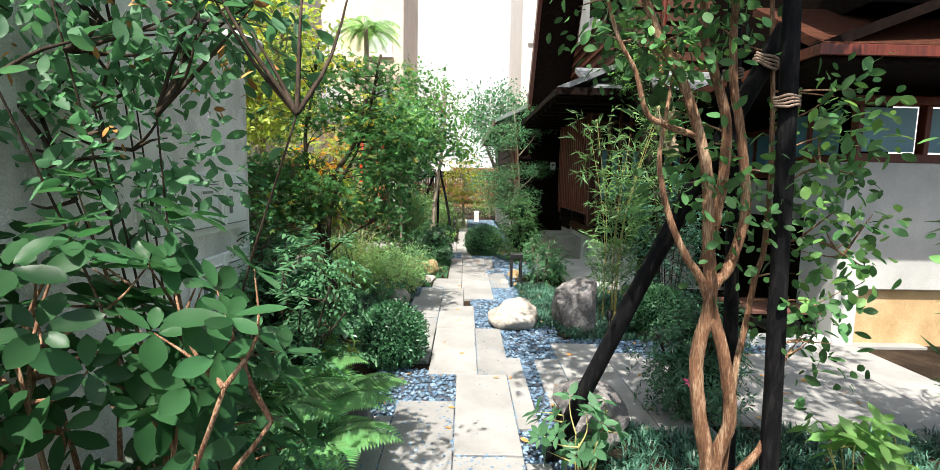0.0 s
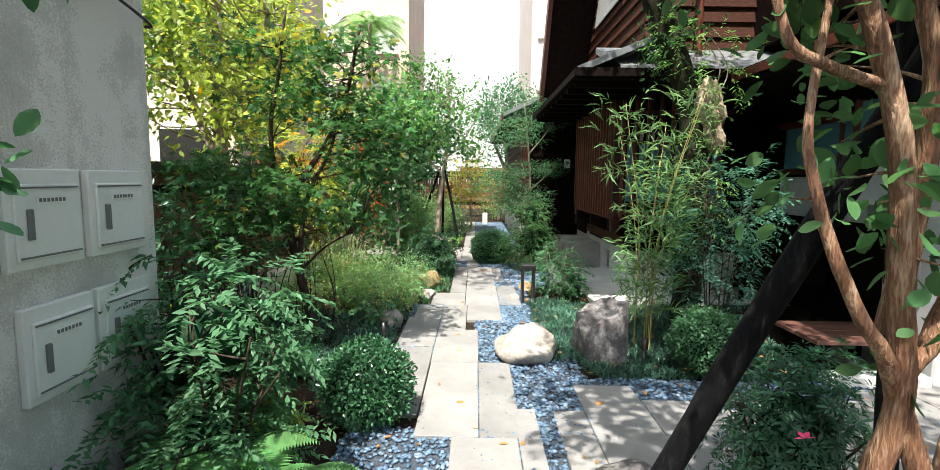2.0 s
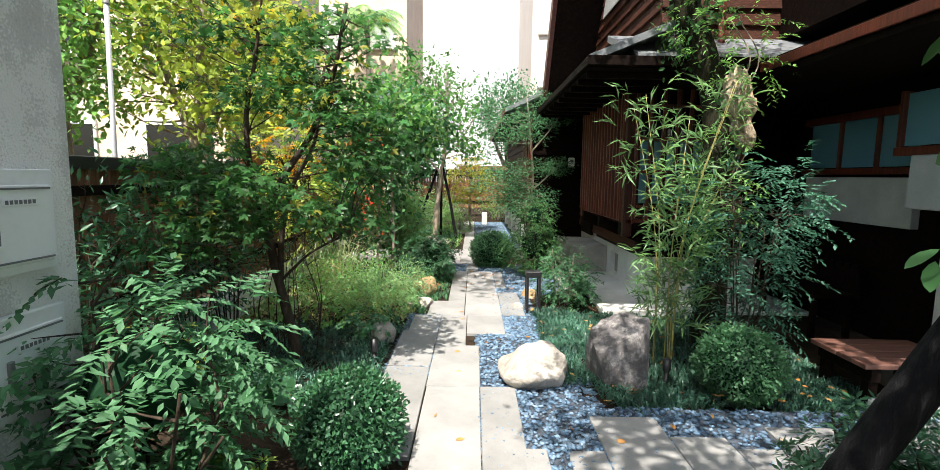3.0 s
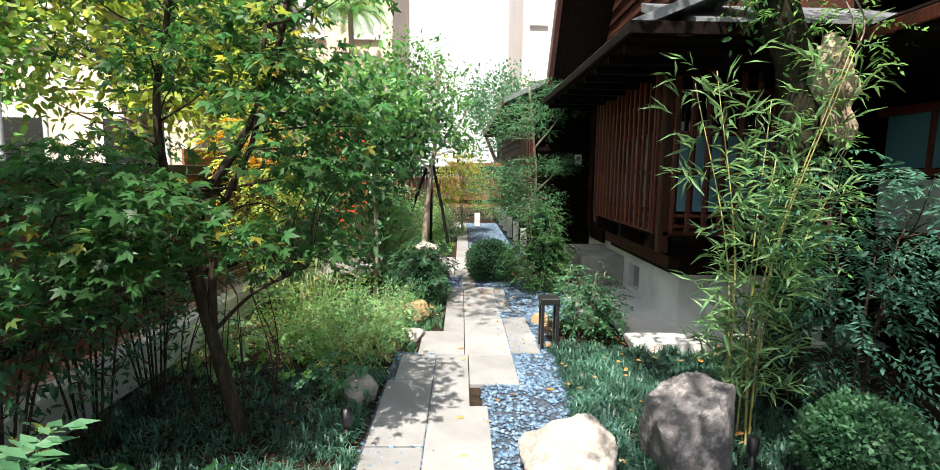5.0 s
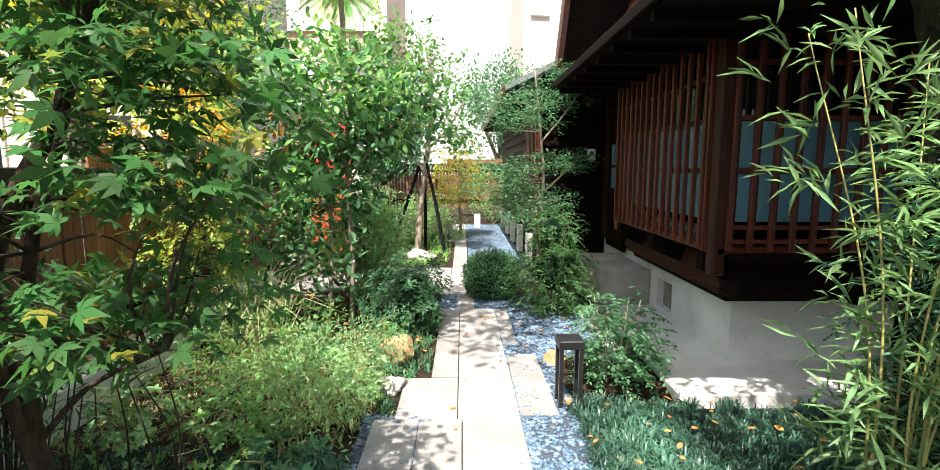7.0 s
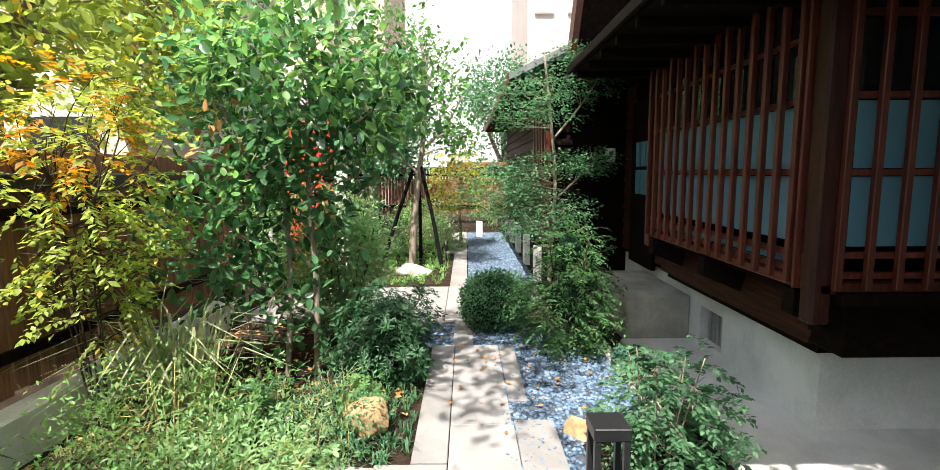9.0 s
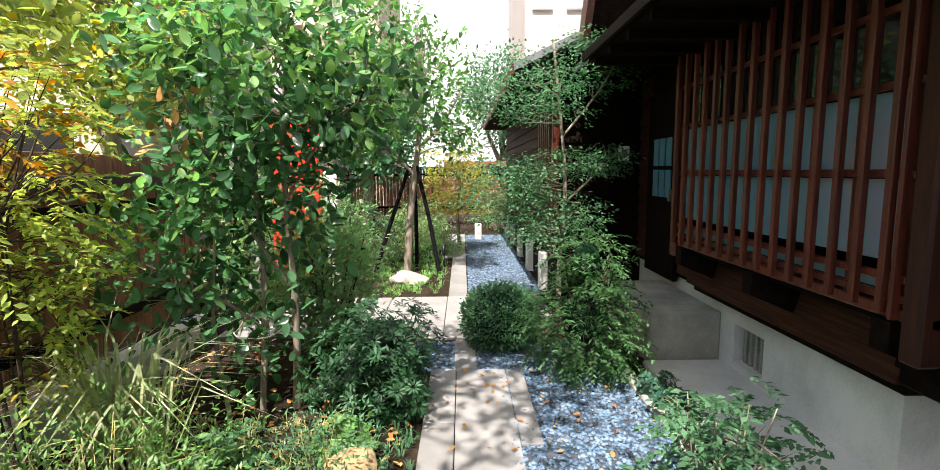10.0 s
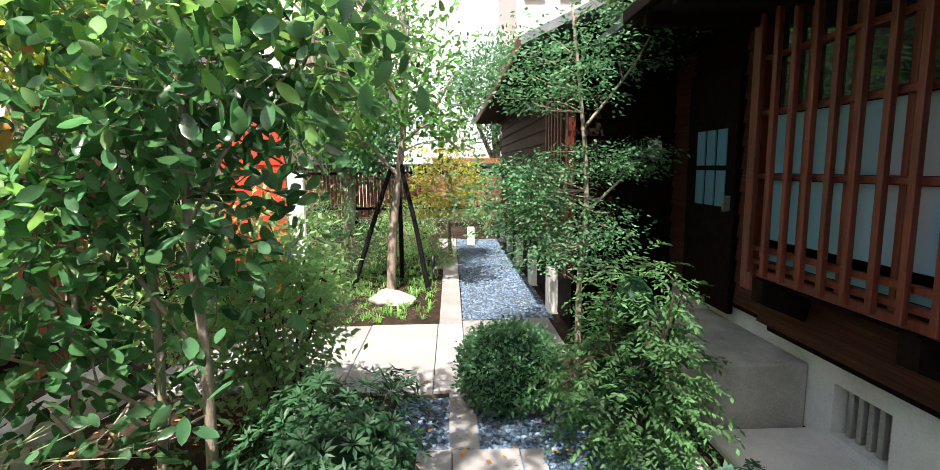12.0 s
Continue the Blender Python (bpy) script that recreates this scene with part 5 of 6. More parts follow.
plant("fluffy_herb", (-1.5, 7.5, -0.05), "soft bright green herb clump", "plant", stems_from(rs, 10, 0.6, 0.4, 0.004), [((0, 0, 0.35), (0.6, 0.7, 0.32), 300)], L_BRIGHT, 0.04, LANCE, "ball", 14, 0.12, CULM, 20, 60, 0.002, stem_name="stem")
plant("fluffy_herb", (-0.7, 7.9, -0.05), "soft low green herb beside the path", "plant", stems_from(rs, 8, 0.4, 0.3, 0.004), [((0, 0, 0.22), (0.3, 0.5, 0.22), 150)], L_MID, 0.035, LANCE, "ball", 14, 0.1, CULM, 22, 50, 0.002, stem_name="stem")
plant("camellia", (-1.12, 8.87, -0.05), "airy camellia with glossy leaves and slim tan trunks", "tree", [([(0, 0, -0.1), (0.03, 0, 0.8), (0, 0, 1.6), (0.05, 0, 2.5)], 0.03, 0.012), ([(-0.24, 0, -0.1), (-0.18, 0.02, 0.9), (-0.25, 0.1, 1.8), (-0.3, 0.1, 2.4)], 0.024, 0.01), ([(0.0, 0, 0.9), (-0.3, 0, 1.4), (-0.5, 0.1, 2.0)], 0.014, 0.006), ([(-0.2, 0.02, 0.6), (-0.45, -0.1, 0.85), (-0.85, -0.15, 1.0)], 0.012, 0.006), ([(-0.4, -0.1, -0.1), (-0.48, -0.1, 0.7), (-0.45, -0.05, 1.4), (-0.55, 0, 2.0)], 0.016, 0.007), ([(0.02, 0, 1.5), (0.3, -0.1, 1.9), (0.6, -0.15, 2.15)], 0.01, 0.005)],
      [((-0.15, 0, 2.3), (0.75, 0.5, 0.6), 135), ((-0.35, 0.05, 1.65), (0.6, 0.4, 0.35), 50), ((-0.75, -0.1, 1.15), (0.55, 0.4, 0.5), 66), ((0.0, 0.1, 1.5), (0.45, 0.35, 0.45), 46), ((-0.35, -0.1, 0.65), (0.55, 0.35, 0.4), 26), ((0.5, -0.12, 2.15), (0.35, 0.3, 0.3), 34)], L_CAMELLIA, 0.1, blade(0.25), "ball", 9, 0.24, BARK_PALE, 23, 150, 0.004,
      # brighter leaf copies, mostly high up: sunlight on the crown put into colour
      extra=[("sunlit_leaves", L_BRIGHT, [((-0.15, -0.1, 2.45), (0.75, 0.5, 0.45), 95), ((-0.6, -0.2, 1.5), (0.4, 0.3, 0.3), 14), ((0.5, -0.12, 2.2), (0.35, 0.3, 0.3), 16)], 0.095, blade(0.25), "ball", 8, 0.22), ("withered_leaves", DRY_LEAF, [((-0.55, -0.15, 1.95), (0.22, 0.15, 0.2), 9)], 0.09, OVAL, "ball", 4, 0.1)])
plant("berry_shrub", (-1.12, 9.85, -0.05), "leafy green shrub dotted with red berries", "shrub", stems_from(rs, 9, 1.1, 0.4, 0.01), [((0, 0, 0.8), (0.42, 0.4, 0.7), 380), ((-0.6, 0.1, 0.9), (0.5, 0.45, 0.7), 200)], L_PALE, 0.062, SMALL, "ball", 12, 0.14, BARK_DARK, 53, 60, 0.004, stem_name="stem",
      extra=[("berry", L_RED, [((0, -0.2, 0.8), (0.45, 0.25, 0.5), 16)], 0.018, SMALL, "whorl", 5, 0.01)])
plant("yellow_shrub", (-2.15, 7.95, -0.05), "airy shrub with yellow-green feathery leaves", "shrub", stems_from(rs, 7, 1.8, 0.4, 0.007), [((0, 0, 1.6), (0.42, 0.5, 0.7), 170), ((0.05, 0, 0.95), (0.3, 0.35, 0.3), 40)], L_YELLOW, 0.055, SMALL, "pinnate", 18, 0.24, BARK_DARK, 24, 90, 0.004, stem_name="stem",
      extra=[("amber_leaves", L_AMBER, [((0.05, -0.1, 1.9), (0.42, 0.45, 0.4), 40)], 0.055, SMALL, "pinnate", 18, 0.24)])
for k, (hx, hy, hr) in enumerate(((-0.75, 7.2, 0.3), (-1.2, 8.0, 0.3), (-0.62, 8.25, 0.22), (-1.9, 6.6, 0.4), (-0.9, 6.1, 0.3), (-1.3, 6.5, 0.35), (1.42, 8.1, 0.22), (1.44, 8.6, 0.2), (1.45, 9.0, 0.17))):
    plant("leafy_herb", (hx, hy, -0.04), "low leafy green herb in the bed", "plant", stems_from(rs, 7, hr * 1.2, hr * 0.8, 0.003), [((0, 0, hr * 0.6), (hr, hr, hr * 0.6), int(260 * hr))], L_BLUE if hx > 0 else (L_PALE, L_MID, L_BRIGHT)[k % 3], 0.045, OVAL, "whorl", 7, 0.05, CULM, 200 + k, 16, 0.002, stem_name="stem")
rg = np.random.default_rng(77)
grass_field("reed_clump", "pale arching ornamental grass clump", np.array((-1.8, 8.15, -0.05)) + rg.normal(size=(14, 3)) * np.array((0.12, 0.12, 0)), 13, 1.05, L_REED, 25, 0.007, 0.85, "grass")

# staked tree and far planting
plant("staked_tree", (-0.85, 13.6, -0.05), "young tree with three dark stakes", "tree", [([(0, 0, -0.1), (0.05, 0, 0.8), (0.15, 0, 1.6), (0.25, 0, 2.4), (0.3, 0, 3.2)], 0.07, 0.03), ([(0.15, 0, 1.6), (-0.3, -0.1, 2.1), (-0.7, -0.2, 2.6)], 0.03, 0.012), ([(0.2, 0, 2.0), (0.6, 0.0, 2.4), (0.9, 0, 2.9)], 0.03, 0.012)],
      [((0.1, 0, 3.0), (0.95, 0.9, 0.8), 170), ((-0.7, -0.3, 2.3), (0.7, 0.6, 0.45), 90), ((0.75, -0.3, 2.3), (0.45, 0.5, 0.4), 40), ((-0.3, 0.1, 3.9), (0.8, 0.8, 0.5), 80)], L_AIRY, 0.1, OVAL, "ball", 11, 0.22, BARK_PALE, 26, 120, 0.008)
for k, (sx, sy, sr, sh) in enumerate(((-1.75, 12.7, 0.55, 0.5), (-1.5, 14.6, 0.7, 0.7), (-0.35, 15.4, 0.45, 0.4), (-2.6, 13.4, 0.7, 0.9), (-3.0, 17.5, 1.1, 1.1), (-1.0, 18.8, 1.0, 0.8), (1.0, 19.6, 0.9, 0.9))):
    plant("garden_shrub", (sx, sy, -0.05), "loose green shrub in the far bed", "shrub", stems_from(rs, 7, sh, sr * 0.6, 0.008), [((0, 0, sh * 0.65), (sr, sr * 0.8, sh * 0.6), int(170 * sr))], (L_BRIGHT, L_MID, L_PALE)[k % 3], 0.07, LANCE, "ball", 12, 0.16, BARK_PALE, 320 + k, 30, 0.004, stem_name="stem")
for k, (dx, dy) in enumerate(((-0.6, -0.1), (0.5, -0.15), (0.05, 0.6))):
    support_pole((-0.8 + dx, 13.6 + dy, -0.05), (-dx * 0.9 + 0.08, -dy * 0.9, 1.75), 0.035, "dark stake leaning against the young tree")
plant("golden_maple", (0.0, 15.9, -0.05), "small golden-leaved maple beyond the gravel", "tree", [([(0, 0, -0.1), (-0.05, 0, 0.7), (0, 0, 1.4)], 0.04, 0.02)], [((-0.05, -0.1, 1.5), (0.7, 0.7, 0.8), 190)], L_MAPLE_YELLOW, 0.06, MAPLE_LEAF, "flat", 12, 0.2, BARK_PALE, 27, 60, 0.005)
plant("far_shrub", (-2.6, 14.5, -0.05), "bright green shrub beyond the crossing", "shrub", stems_from(rs, 8, 1.2, 0.6, 0.012), [((0, 0, 0.8), (1.1, 1.0, 0.7), 260)], L_BRIGHT, 0.06, LANCE, "ball", 14, 0.18, BARK_PALE, 28, 60, 0.005, stem_name="stem")
plant("far_shrub", (-1.0, 16.5, -0.05), "low bright green shrub at the path end", "shrub", stems_from(rs, 8, 0.6, 0.5, 0.012), [((0, 0, 0.4), (0.8, 0.9, 0.4), 200)], L_BRIGHT, 0.06, LANCE, "ball", 14, 0.18, BARK_PALE, 29, 60, 0.005, stem_name="stem")


def big_tree(place, h, r, label, leaf, seed, n=900, bark=BARK_PALE):
    plant("tree", place, label, "tree", [([(0, 0, -0.2), (0.1, 0, h * 0.3), (0, 0.1, h * 0.55), (0.1, 0.1, h * 0.8)], 0.16, 0.06), ([(0.08, 0, h * 0.3), (-0.5, 0.2, h * 0.55), (-0.9, 0.2, h * 0.75)], 0.09, 0.03), ([(0.05, 0, h * 0.38), (0.6, 0, h * 0.6), (0.9, 0.1, h * 0.8)], 0.08, 0.03)],
          [((0, 0, h * 0.75), (r, r, h * 0.28), n), ((r * 0.4, -r * 0.3, h * 0.5), (r * 0.5, r * 0.5, h * 0.12), n // 5)], leaf, 0.13, OVAL, "ball", 13, 0.4, bark, seed, 130, 0.014)


big_tree((-4.2, 9.5, -0.05), 5.2, 1.5, "broad tree behind the timber fence", L_YELLOW, 41, 300)
big_tree((-6.2, 9.2, -0.05), 5.6, 1.6, "leafy tree between the fence and the building", L_BRIGHT, 47, 340)
big_tree((-5.4, 13.5, -0.05), 6.0, 1.7, "broad sunlit tree behind the fence", L_YELLOW, 42, 440)
# canopy and overhanging limbs placed out of view to shade bed and path
plant("tree", (-3.4, 4.2, -0.05), "tree behind the timber fence with unseen canopy added for shade", "tree",
      [([(0, 0, -0.2), (0.1, 0, 1.6), (0, 0.1, 3.0), (0.1, 0.1, 4.6)], 0.17, 0.07), ([(0.05, 0, 2.6), (0.9, 0.6, 4.2), (1.8, 1.5, 5.2), (2.6, 2.4, 5.5), (3.2, 3.4, 5.6)], 0.09, 0.025), ([(0.05, 0, 2.8), (-0.6, 0.2, 3.6), (-0.9, 0.2, 4.4)], 0.08, 0.03), ([(1.2, 0.9, 4.6), (1.5, 2.2, 5.3), (1.8, 3.6, 5.5)], 0.04, 0.015)],
      [((-0.3, -0.8, 3.6), (1.1, 0.9, 1.1), 260), ((0.8, -0.4, 3.75), (0.8, 0.85, 0.45), 170), ((2.95, 2.5, 5.5), (0.6, 1.5, 0.35), 105), ((0.6, 0.2, 4.8), (0.8, 0.7, 0.5), 60)], L_MID, 0.11, OVAL, "ball", 11, 0.32, BARK_PALE, 46, 150, 0.012)
pipe = thing("utility_pole", (-3.4, 6.45, -0.05), "slim pale grey metal pole behind the fence", "pole")
part("shaft", fast_mesh("shaft", *tubes([(np.array([(0, 0, -0.1), (0, 0, 1.5), (0.01, 0, 3.1)]), 0.024, 0.022)], 12)), GREY_PALE, pipe)
part("cap", fast_mesh("cap", *tubes([(np.array([(0.01, 0, 3.1), (0.01, 0, 3.14)]), 0.03, 0.02)], 12)), GREY_PLASTIC, pipe)
big_tree((-2.6, 19.5, -0.05), 4.0, 1.7, "broad tree at the end of the garden", L_MID, 43, 500)
big_tree((-7.0, 18.0, -0.05), 7.0, 2.4, "tall tree before the cream building", L_MID, 44, 500)
big_tree((1.4, 23.0, -0.05), 5.5, 1.7, "tree beyond the house wing", L_MID, 45, 400)


# old trunk with the burl
def old_trunk():
    root = thing("old_tree", (2.2, 6.05, -0.05), "old mossy tree trunk with a pale broken burl", "tree")
    rng = np.random.default_rng(50)
    v, t = tubes([(spline([(0, 0, -0.1), (0.02, 0, 0.8), (0, 0, 1.7), (-0.04, 0.05, 2.3), (-0.3, 0.1, 3.0), (-0.55, 0.1, 3.6)], 8), 0.14, 0.11)], 18, 0.06, rng)
    part("trunk", fast_mesh("trunk", v, t), BARK_MOSS, root)
    # upper limbs and crown stay unseen, added to dapple the house apron
    for limb in ([(-0.5, 0.1, 3.4), (-0.9, -0.3, 3.9), (-1.3, -0.8, 4.3)], [(-0.5, 0.1, 3.5), (-0.3, -0.4, 4.0), (0.1, -1.0, 4.4)]):
        part("branch", fast_mesh("branch", *tubes([(spline(limb), 0.07, 0.025)], 10, 0.05, rng)), BARK_MOSS, root)
    v, t = sprays(rng, *clumps(rng, [((-0.5, -0.7, 4.4), (1.3, 1.1, 0.45), 150)]), 10, 0.25, 0.1, OVAL, "ball")
    tagged(part("crown", fast_mesh("crown", v, t), L_MID, root), kind="stuff")
    bm = bmesh.new()
    bmesh.ops.create_icosphere(bm, subdivisions=5, radius=1)
    for q in bm.verts:
        w = noise.noise(Vector((q.co.x * 4.2, q.co.y * 4.2, q.co.z * 1.3)) + Vector((3, 1, 0)))
        q.co *= 1 + 0.34 * noise.noise(q.co * 1.5) + 0.2 * (0.4 - abs(w) * 1.6) + 0.07 * noise.noise(q.co * 9)
        pinch = 1 - 0.35 * math.exp(-((q.co.z + 0.35) / 0.2) ** 2)
        q.co = Vector((q.co.x * 0.13 * pinch + 0.11 - q.co.z * 0.05, q.co.y * 0.13 * pinch - 0.1, q.co.z * 0.32 + 2.16))
    for f in bm.faces:
        f.smooth = True
    part("burl", bm, BURL, root, "pale weathered burl")
    for k in range(2):
        a = rng.uniform(0.0, 0.2)
        v, t = tubes([(spline([(a - 0.1, -0.1, 2.9), (a + 0.05, -0.2, 2.55), (a - 0.08, -0.24, 2.2), (a + 0.02, -0.2, 1.85), (a - 0.1, -0.16, 1.5), (a - 0.02, -0.15, 1.2)]), 0.006, 0.003)], 6)
        part("vine", fast_mesh("vine", v, t), BARK_PALE, root)
    C, O = clumps(rng, [((0.1, -0.2, 2.6), (0.25, 0.15, 0.35), 22), ((-0.25, 0, 2.9), (0.25, 0.25, 0.3), 26), ((0.0, -0.1, 1.6), (0.2, 0.15, 0.9), 70)])
    v, t = sprays(rng, C, O, 14, 0.2, 0.06, LANCE, "pinnate")
    v2, t2 = sprays(rng, *clumps(rng, [((0.0, 0.0, 1.4), (0.2, 0.2, 1.2), 60), ((-0.3, 0.1, 3.0), (0.3, 0.25, 0.5), 60)]), 9, 0.12, 0.06, OVAL, "ball")
    tagged(part("ivy_leaves", fast_mesh("ivy_leaves", v2, t2), L_TREE, root), kind="stuff")
    tagged(part("climber_leaves", fast_mesh("climber_leaves", v, t), L_BRIGHT, root), kind="stuff")


old_trunk()


# ---- ground cover ----
rc = np.random.default_rng(60)
spots = scatter(rc, 0.62, 2.9, 4.72, 7.15, 300, -0.05, [(0, 1.0, 4.7, 5.1), (1.5, 4, 7.2, 9)])
spots = np.array([q for q in spots if min(q[0] - 0.62, q[1] - 4.72, 7.2 - q[1]) * 2.2 + 0.6 * noise.noise(Vector((q[0] * 2.2, q[1] * 2.2, 1))) > 0.12])
spots[:, 2] -= 0.05 * (spots[:, 0] > 1.15)
grass_field("mondo_grass", "dark blue-green mondo grass mat", spots, 22, 0.15, L_GRASS, 61, 0.004, 0.9)
grass_field("mondo_grass", "dark blue-green mondo grass under the maple", scatter(rc, -2.3, -0.65, 4.7, 6.5, 170), 20, 0.15, L_GRASS, 62, 0.004, 0.9)
grass_field("mondo_grass", "dark mondo grass under the foreground tree", scatter(rc, 0.7, 3.0, 1.7, 3.0, 170), 20, 0.14, L_GRASS, 63, 0.004, 0.9)
grass_field("lawn_tufts", "dry pale green grass tufts in the left bed", scatter(rc, -2.35, -0.6, 6.5, 8.7, 120), 14, 0.11, L_DRY, 64, 0.004, 0.9)
grass_field("lawn_tufts", "sparse green tufts along the path edge", scatter(rc, -0.75, -0.24, 6.95, 9.4, 110, -0.03, [(-0.45, 1, 6.9, 7.58), (-0.24, 1, 7.5, 9.5)]), 14, 0.1, L_MID, 66, 0.004, 0.9)
grass_field("lawn_tufts", "pale green grass round the staked tree", scatter(rc, -2.2, -0.25, 12.1, 17.0, 60), 14, 0.14, L_BRIGHT, 65, 0.005, 0.9)


def fern(place, seed, n=9, length=0.5):
    rng = np.random.default_rng(seed)
    root = thing("fern", place, "arching green fern fronds", "fern", group="ferns by the path")
    for i in range(n):
        a = i * 2.4 + rng.uniform(-0.3, 0.3)
        L = length * rng.uniform(0.7, 1.1)
        w = np.array((math.cos(a), math.sin(a), 0))
        s = np.linspace(0, 1, 26)
        line = w * (s * L * 0.85)[:, None] + np.array((0, 0, 1.0)) * (L * (0.75 * s - 0.62 * s ** 2.2))[:, None]
        v0, t0 = tubes([(line, 0.003, 0.001)], 5)
        side = np.array((-w[1], w[0], 0))
        P = np.repeat(line[3:], 2, 0)
        sg = np.tile((1.0, -1.0), 23)[:, None]
        D = side * sg + w * 0.45 + np.array((0, 0, -0.15))
        S = np.repeat(L * 0.3 * np.sin(np.pi * np.clip(s[3:] * 0.82 + 0.16, 0, 1)) + 0.01, 2)
        v1, t1 = leaf_cloud(P, D, np.tile((0, 0, 1.0), (len(P), 1)), S, diamond(0.14, 0.12))
        part("frond", fast_mesh("frond", np.vstack([v0, v1]), np.vstack([t0, t1 + len(v0)])), L_FERN, root)


def palm(place, h):
    rng = np.random.default_rng(88)
    root = thing("palm_tree", place, "tall palm with pale green fronds", "tree")
    v, t = tubes([(spline([(0, 0, -0.2), (0.1, 0, h * 0.5), (0, 0, h)]), 0.16, 0.1)], 10, 0.04, rng)
    part("trunk", fast_mesh("trunk", v, t), BARK_PALE, root)
    for i in range(15):
        a = i * 2.4
        w = np.array((math.cos(a), math.sin(a), 0))
        s = np.linspace(0, 1, 22)
        rise = rng.uniform(0.3, 0.9)
        line = w * (s * 1.5)[:, None] + np.array((0, 0, 1.0)) * (h + 1.4 * (rise * s - 0.75 * s ** 2))[:, None]
        v0, t0 = tubes([(line, 0.02, 0.006)], 5)
        P = np.repeat(line[2:], 2, 0)
        D = np.array((-w[1], w[0], 0)) * np.tile((1.0, -1.0), 20)[:, None] + w * 0.5 + np.array((0, 0, -0.4))
        v1, t1 = leaf_cloud(P, D, np.tile((0, 0, 1.0), (len(P), 1)), np.full(len(P), 0.55), diamond(0.06, 0.2))
        part("frond", fast_mesh("frond", np.vstack([v0, v1]), np.vstack([t0, t1 + len(v0)])), L_PALE, root)


palm((-5.0, 26.0, -0.05), 8.7)
fern((-0.7, 2.35, 0.2), 70, 11, 0.52)
fern((-0.74, 2.72, 0.24), 71, 11, 0.52)
fern((-0.98, 2.45, 0.3), 72, 12, 0.62)
fern((-0.92, 3.1, 0.3), 73, 8, 0.5)
fern((-1.12, 2.05, 0.15), 74, 9, 0.55)

# ---- stones ----
rock("standing_stone", (1.12, 5.2, -0.06), (0.245, 0.17, 0.34), ROCK_GREY, "upright angular grey stone in the mondo grass", 4, 4, 12, 0.06, 0.62)
rock("boulder", (0.52, 5.2, -0.05), (0.26, 0.27, 0.2), ROCK_PALE, "smooth pale cream boulder beside the paving", 6, 8)
rock("boulder", (0.78, 3.0, -0.05), (0.22, 0.3, 0.2), ROCK_GREY, "grey boulder at the foot of the pole", 7, 8)
rock("boulder", (0.6, 7.32, -0.03), (0.07, 0.06, 0.05), ROCK_PALE, "small pale stone beside the garden lamp", 14, 6)
rock("boulder", (-0.66, 2.95, -0.05), (0.14, 0.15, 0.15), ROCK_GREY, "grey boulder beside the gravel", 8, 8)
rock("boulder", (-1.05, 2.95, -0.05), (0.16, 0.15, 0.24), ROCK_PALE, "pale boulder among ferns", 9, 8)
rock("boulder", (-0.52, 7.9, -0.05), (0.15, 0.13, 0.17), ROCK_OCHRE, "ochre boulder beside the path", 10, 8)
rock("boulder", (0.8, 7.88, -0.05), (0.11, 0.1, 0.09), ROCK_OCHRE, "small ochre stone beside the gravel", 15, 8)
rock("boulder", (-0.55, 7.4, -0.05), (0.17, 0.14, 0.08), ROCK_PALE, "low pale boulder beside the path", 11, 8)
rock("boulder", (-0.75, 6.05, -0.05), (0.14, 0.14, 0.13), ROCK_PALE, "pale grey boulder beside the path", 12, 8)
rock("boulder", (-0.75, 12.9, -0.05), (0.3, 0.2, 0.14), ROCK_PALE, "pale flat boulder by the staked tree", 13, 8)


# ---- lamps ----
def garden_lamp(place):
    root = thing("garden_lamp", place, "black square metal garden lamp with open sides", "lamp")
    part("base", box(-0.085, 0.085, -0.085, 0.085, 0, 0.03, 0.004), BLACK_METAL, root)
    for sx in (-1, 1):
        for sy in (-1, 1):
            part("post", box(sx * 0.066 - 0.014, sx * 0.066 + 0.014, sy * 0.066 - 0.014, sy * 0.066 + 0.014, 0.03, 0.44, 0.002), BLACK_METAL, root)
    part("cap", box(-0.085, 0.085, -0.085, 0.085, 0.44, 0.5, 0.005), BLACK_METAL, root)
    v, t = tubes([(np.array([(0, 0, 0.03), (0, 0, 0.08)]), 0.045, 0.03)], 14)
    part("lamp_head", fast_mesh("lamp_head", v, t), GREY_PLASTIC, root)


garden_lamp((0.745, 7.13, -0.04))


def spot_light(place, h=0.2):
    root = thing("spike_light", place, "short black bollard spotlight in the bed", "lamp", group="bed spotlights")
    v, t = tubes([(np.array([(0, 0, -0.05), (0, 0, h * 0.6)]), 0.018, 0.018)], 10)
    part("stem", fast_mesh("stem", v, t), BLACK_METAL, root)
    v, t = tubes([(np.array([(0, 0, h * 0.55), (0, 0, h)]), 0.03, 0.033)], 14)
    part("head", fast_mesh("head", v, t), BLACK_METAL, root)


plant("hosta", (-1.6, 4.75, -0.04), "low hosta with broad dark leaves", "plant", stems_from(rs, 5, 0.15, 0.1, 0.004), [((0, 0, 0.15), (0.2, 0.2, 0.08), 7)], L_DARK, 0.16, OVAL, "whorl", 6, 0.05, CULM, 230, 6, 0.003, stem_name="stem")
plant("hosta", (-1.15, 4.75, -0.04), "low hosta with broad dark leaves", "plant", stems_from(rs, 5, 0.15, 0.1, 0.004), [((0, 0, 0.13), (0.16, 0.2, 0.08), 6)], L_DARK, 0.13, OVAL, "whorl", 6, 0.05, CULM, 231, 6, 0.003, stem_name="stem")
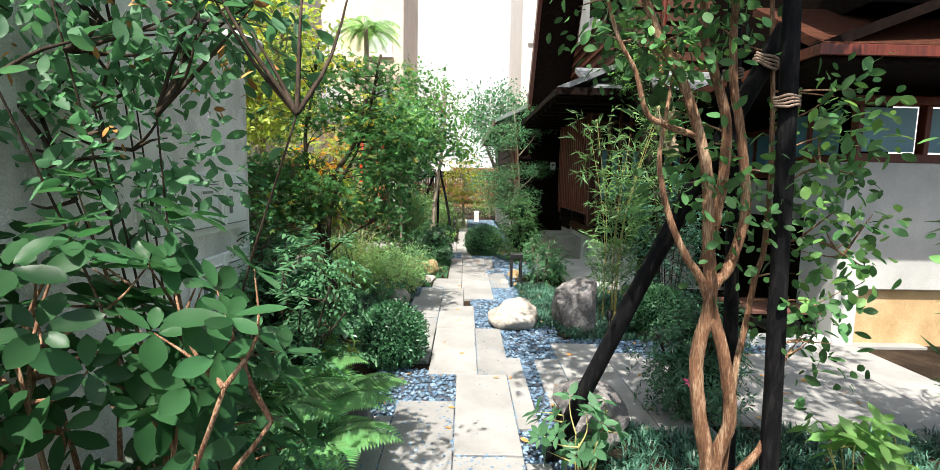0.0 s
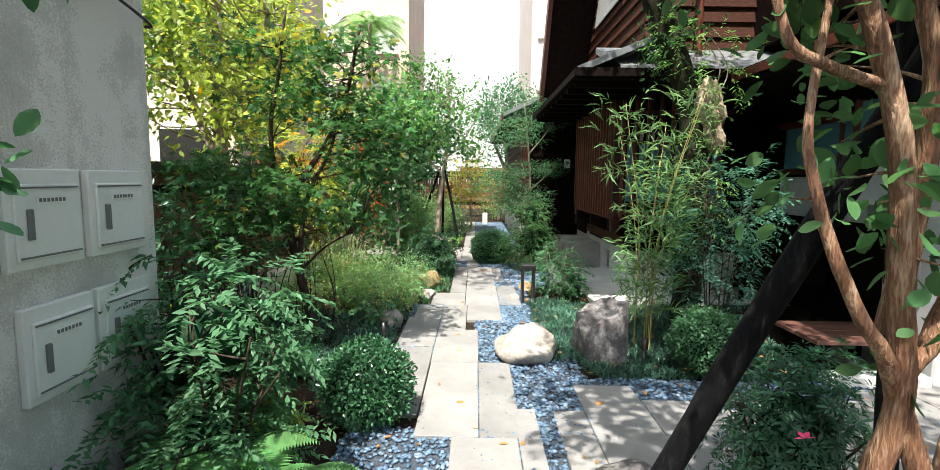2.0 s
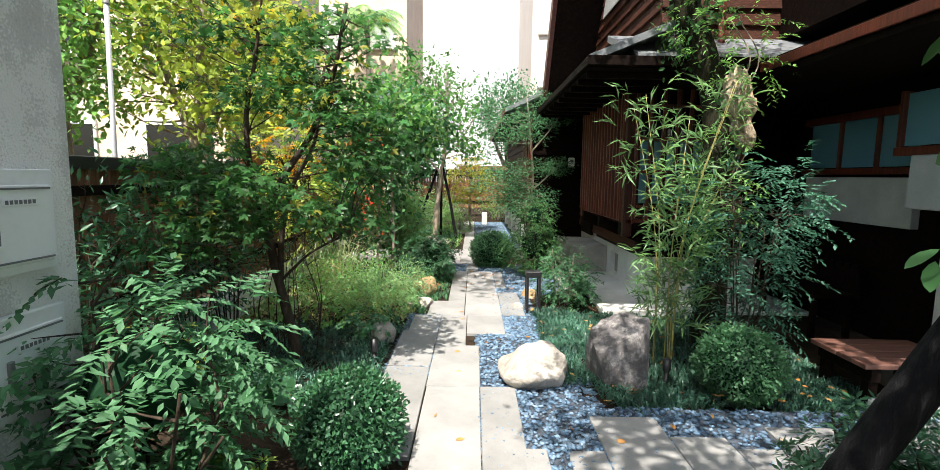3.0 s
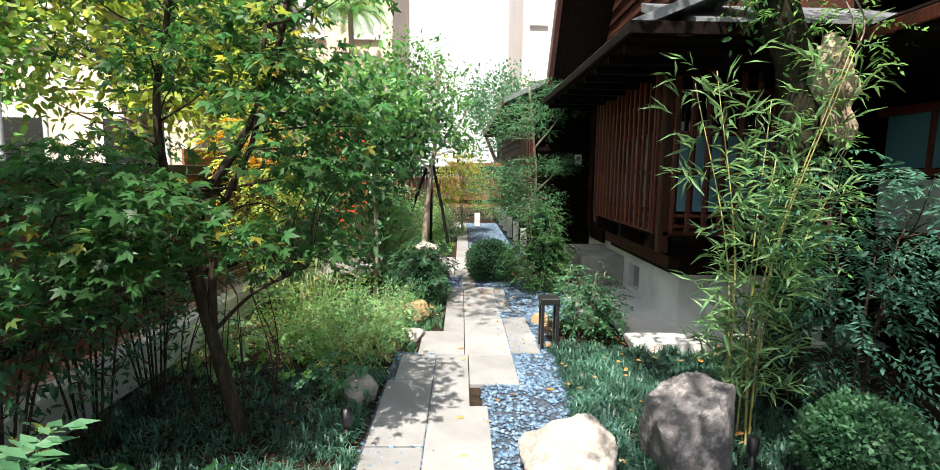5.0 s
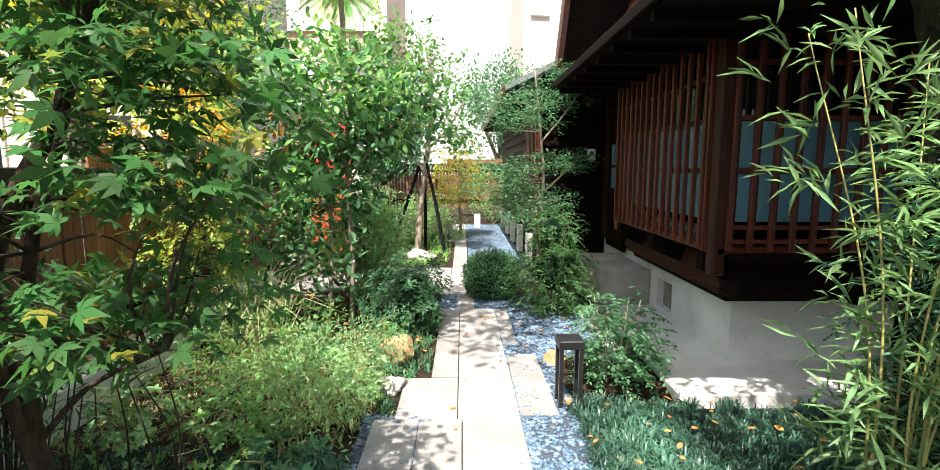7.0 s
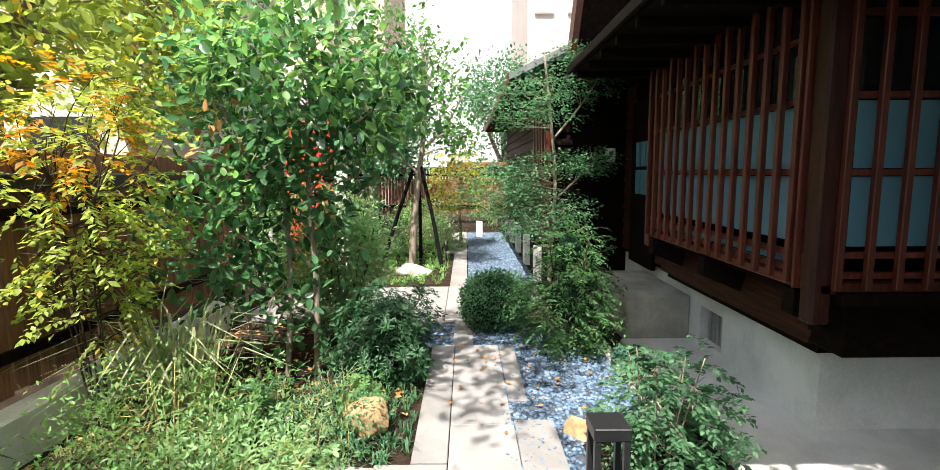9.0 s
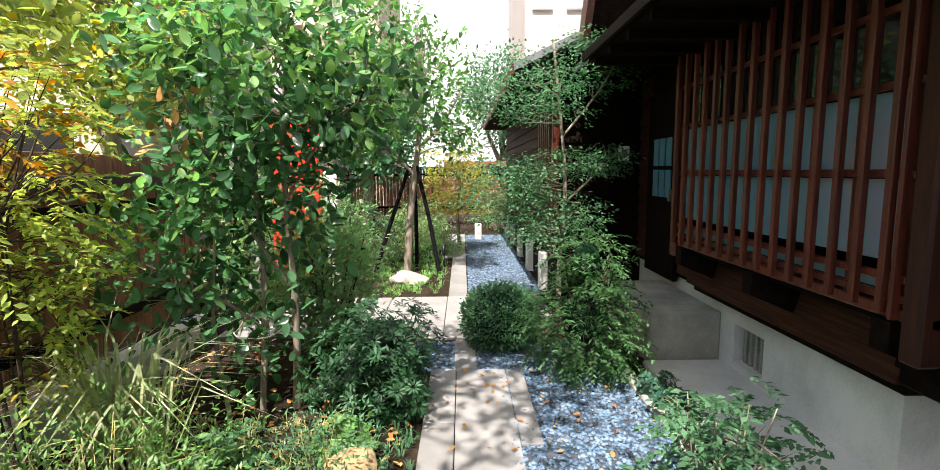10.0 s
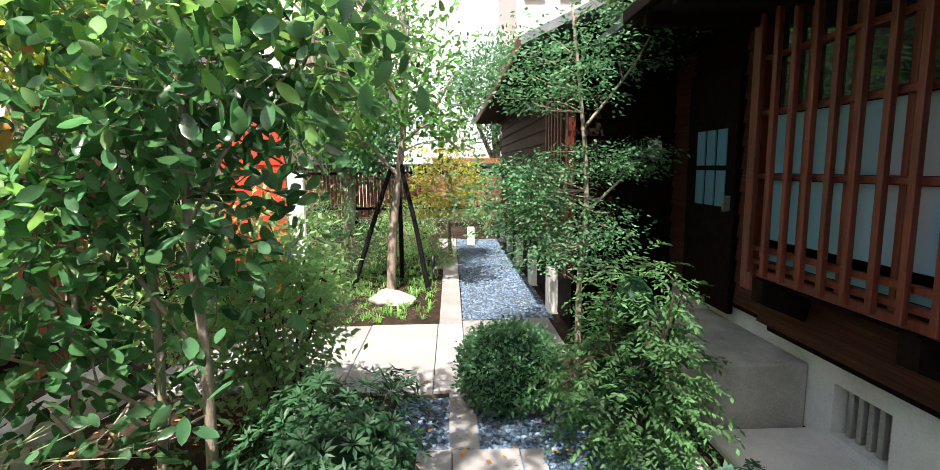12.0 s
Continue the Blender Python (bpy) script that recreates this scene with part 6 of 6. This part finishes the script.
plant("variegated_shrub", (-1.75, 4.3, -0.04), "small shrub with pale yellow-green leaf tips", "shrub", stems_from(rs, 6, 0.5, 0.3, 0.005), [((0, 0, 0.45), (0.3, 0.35, 0.25), 40)], L_YELLOW, 0.05, LANCE, "whorl", 8, 0.05, BARK_DARK, 232, 24, 0.003, stem_name="stem")
plant("variegated_shrub", (-0.85, 3.35, -0.04), "small shrub with pale yellow-green leaf tips", "shrub", stems_from(rs, 5, 0.4, 0.15, 0.005), [((0, -0.05, 0.4), (0.18, 0.12, 0.1), 16)], L_YELLOW, 0.055, LANCE, "whorl", 8, 0.05, BARK_DARK, 233, 12, 0.003, stem_name="stem")
spot_light((-0.72, 5.5, -0.05), 0.24)
spot_light((1.55, 5.25, -0.05), 0.2)
spot_light((-0.93, 7.7, -0.05), 0.27)
spot_light((-0.28, 14.2, -0.05), 0.4)
meter_box = thing("wall_meter", (1.96, 11.58, 1.72), "small white utility meter on dark cladding", "meter")
part("body", box(-0.06, 0.06, -0.06, 0, 0, 0.17, 0.012), WHITE_PAINT, meter_box)
part("dial", box(-0.03, 0.03, -0.066, -0.06, 0.08, 0.13, 0.004), GREY_PLASTIC, meter_box)
end_post = thing("stone_post", (0.42, 17.6, -0.05), "short pale stone post on the gravel", "post")
part("pillar", box(-0.08, 0.08, -0.08, 0.08, 0, 0.42, 0.02), CEMENT, end_post)


def litter():
    rng = np.random.default_rng(90)
    P = np.vstack([scatter(rng, -0.6, 0.8, 2.2, 9.5, 4, 0.006), scatter(rng, -2.3, -0.6, 4.5, 8, 22, -0.0), scatter(rng, -2.3, -0.3, 8, 10.2, 90, 0.0), scatter(rng, 0.7, 2.8, 3.0, 4.7, 7, 0.012), scatter(rng, 0.7, 2.8, 4.75, 7.1, 20, 0.03), scatter(rng, -0.4, 1.3, 8.2, 10.5, 22, 0.008)])
    a = rng.uniform(0, 6.28, len(P))
    D = np.stack([np.cos(a), np.sin(a), rng.normal(size=len(P)) * 0.15], 1)
    v, t = leaf_cloud(P, D, np.array((0, 0, 1.0)) + 0.25 * rng.normal(size=P.shape), rng.uniform(0.03, 0.07, len(P)), OVAL)
    tagged(part("leaf_litter", fast_mesh("leaf_litter", v, t), DRY_LEAF), "scattered dry brown and yellow leaves", "leaves", kind="stuff")


litter()

# ---- pieces last: slabs and fence slats ----
paving()
fence("fence_garden", -2.62, 3.5, 11.9, 1.55, "brown upright timber slat fence along the garden")
far = fence("fence_end", -1.5, 0, 6.0, 1.7, "brown timber fence closing the far end")
far.matrix_world = pose(-4.5, 21.0, 0, 0, 0, -90)
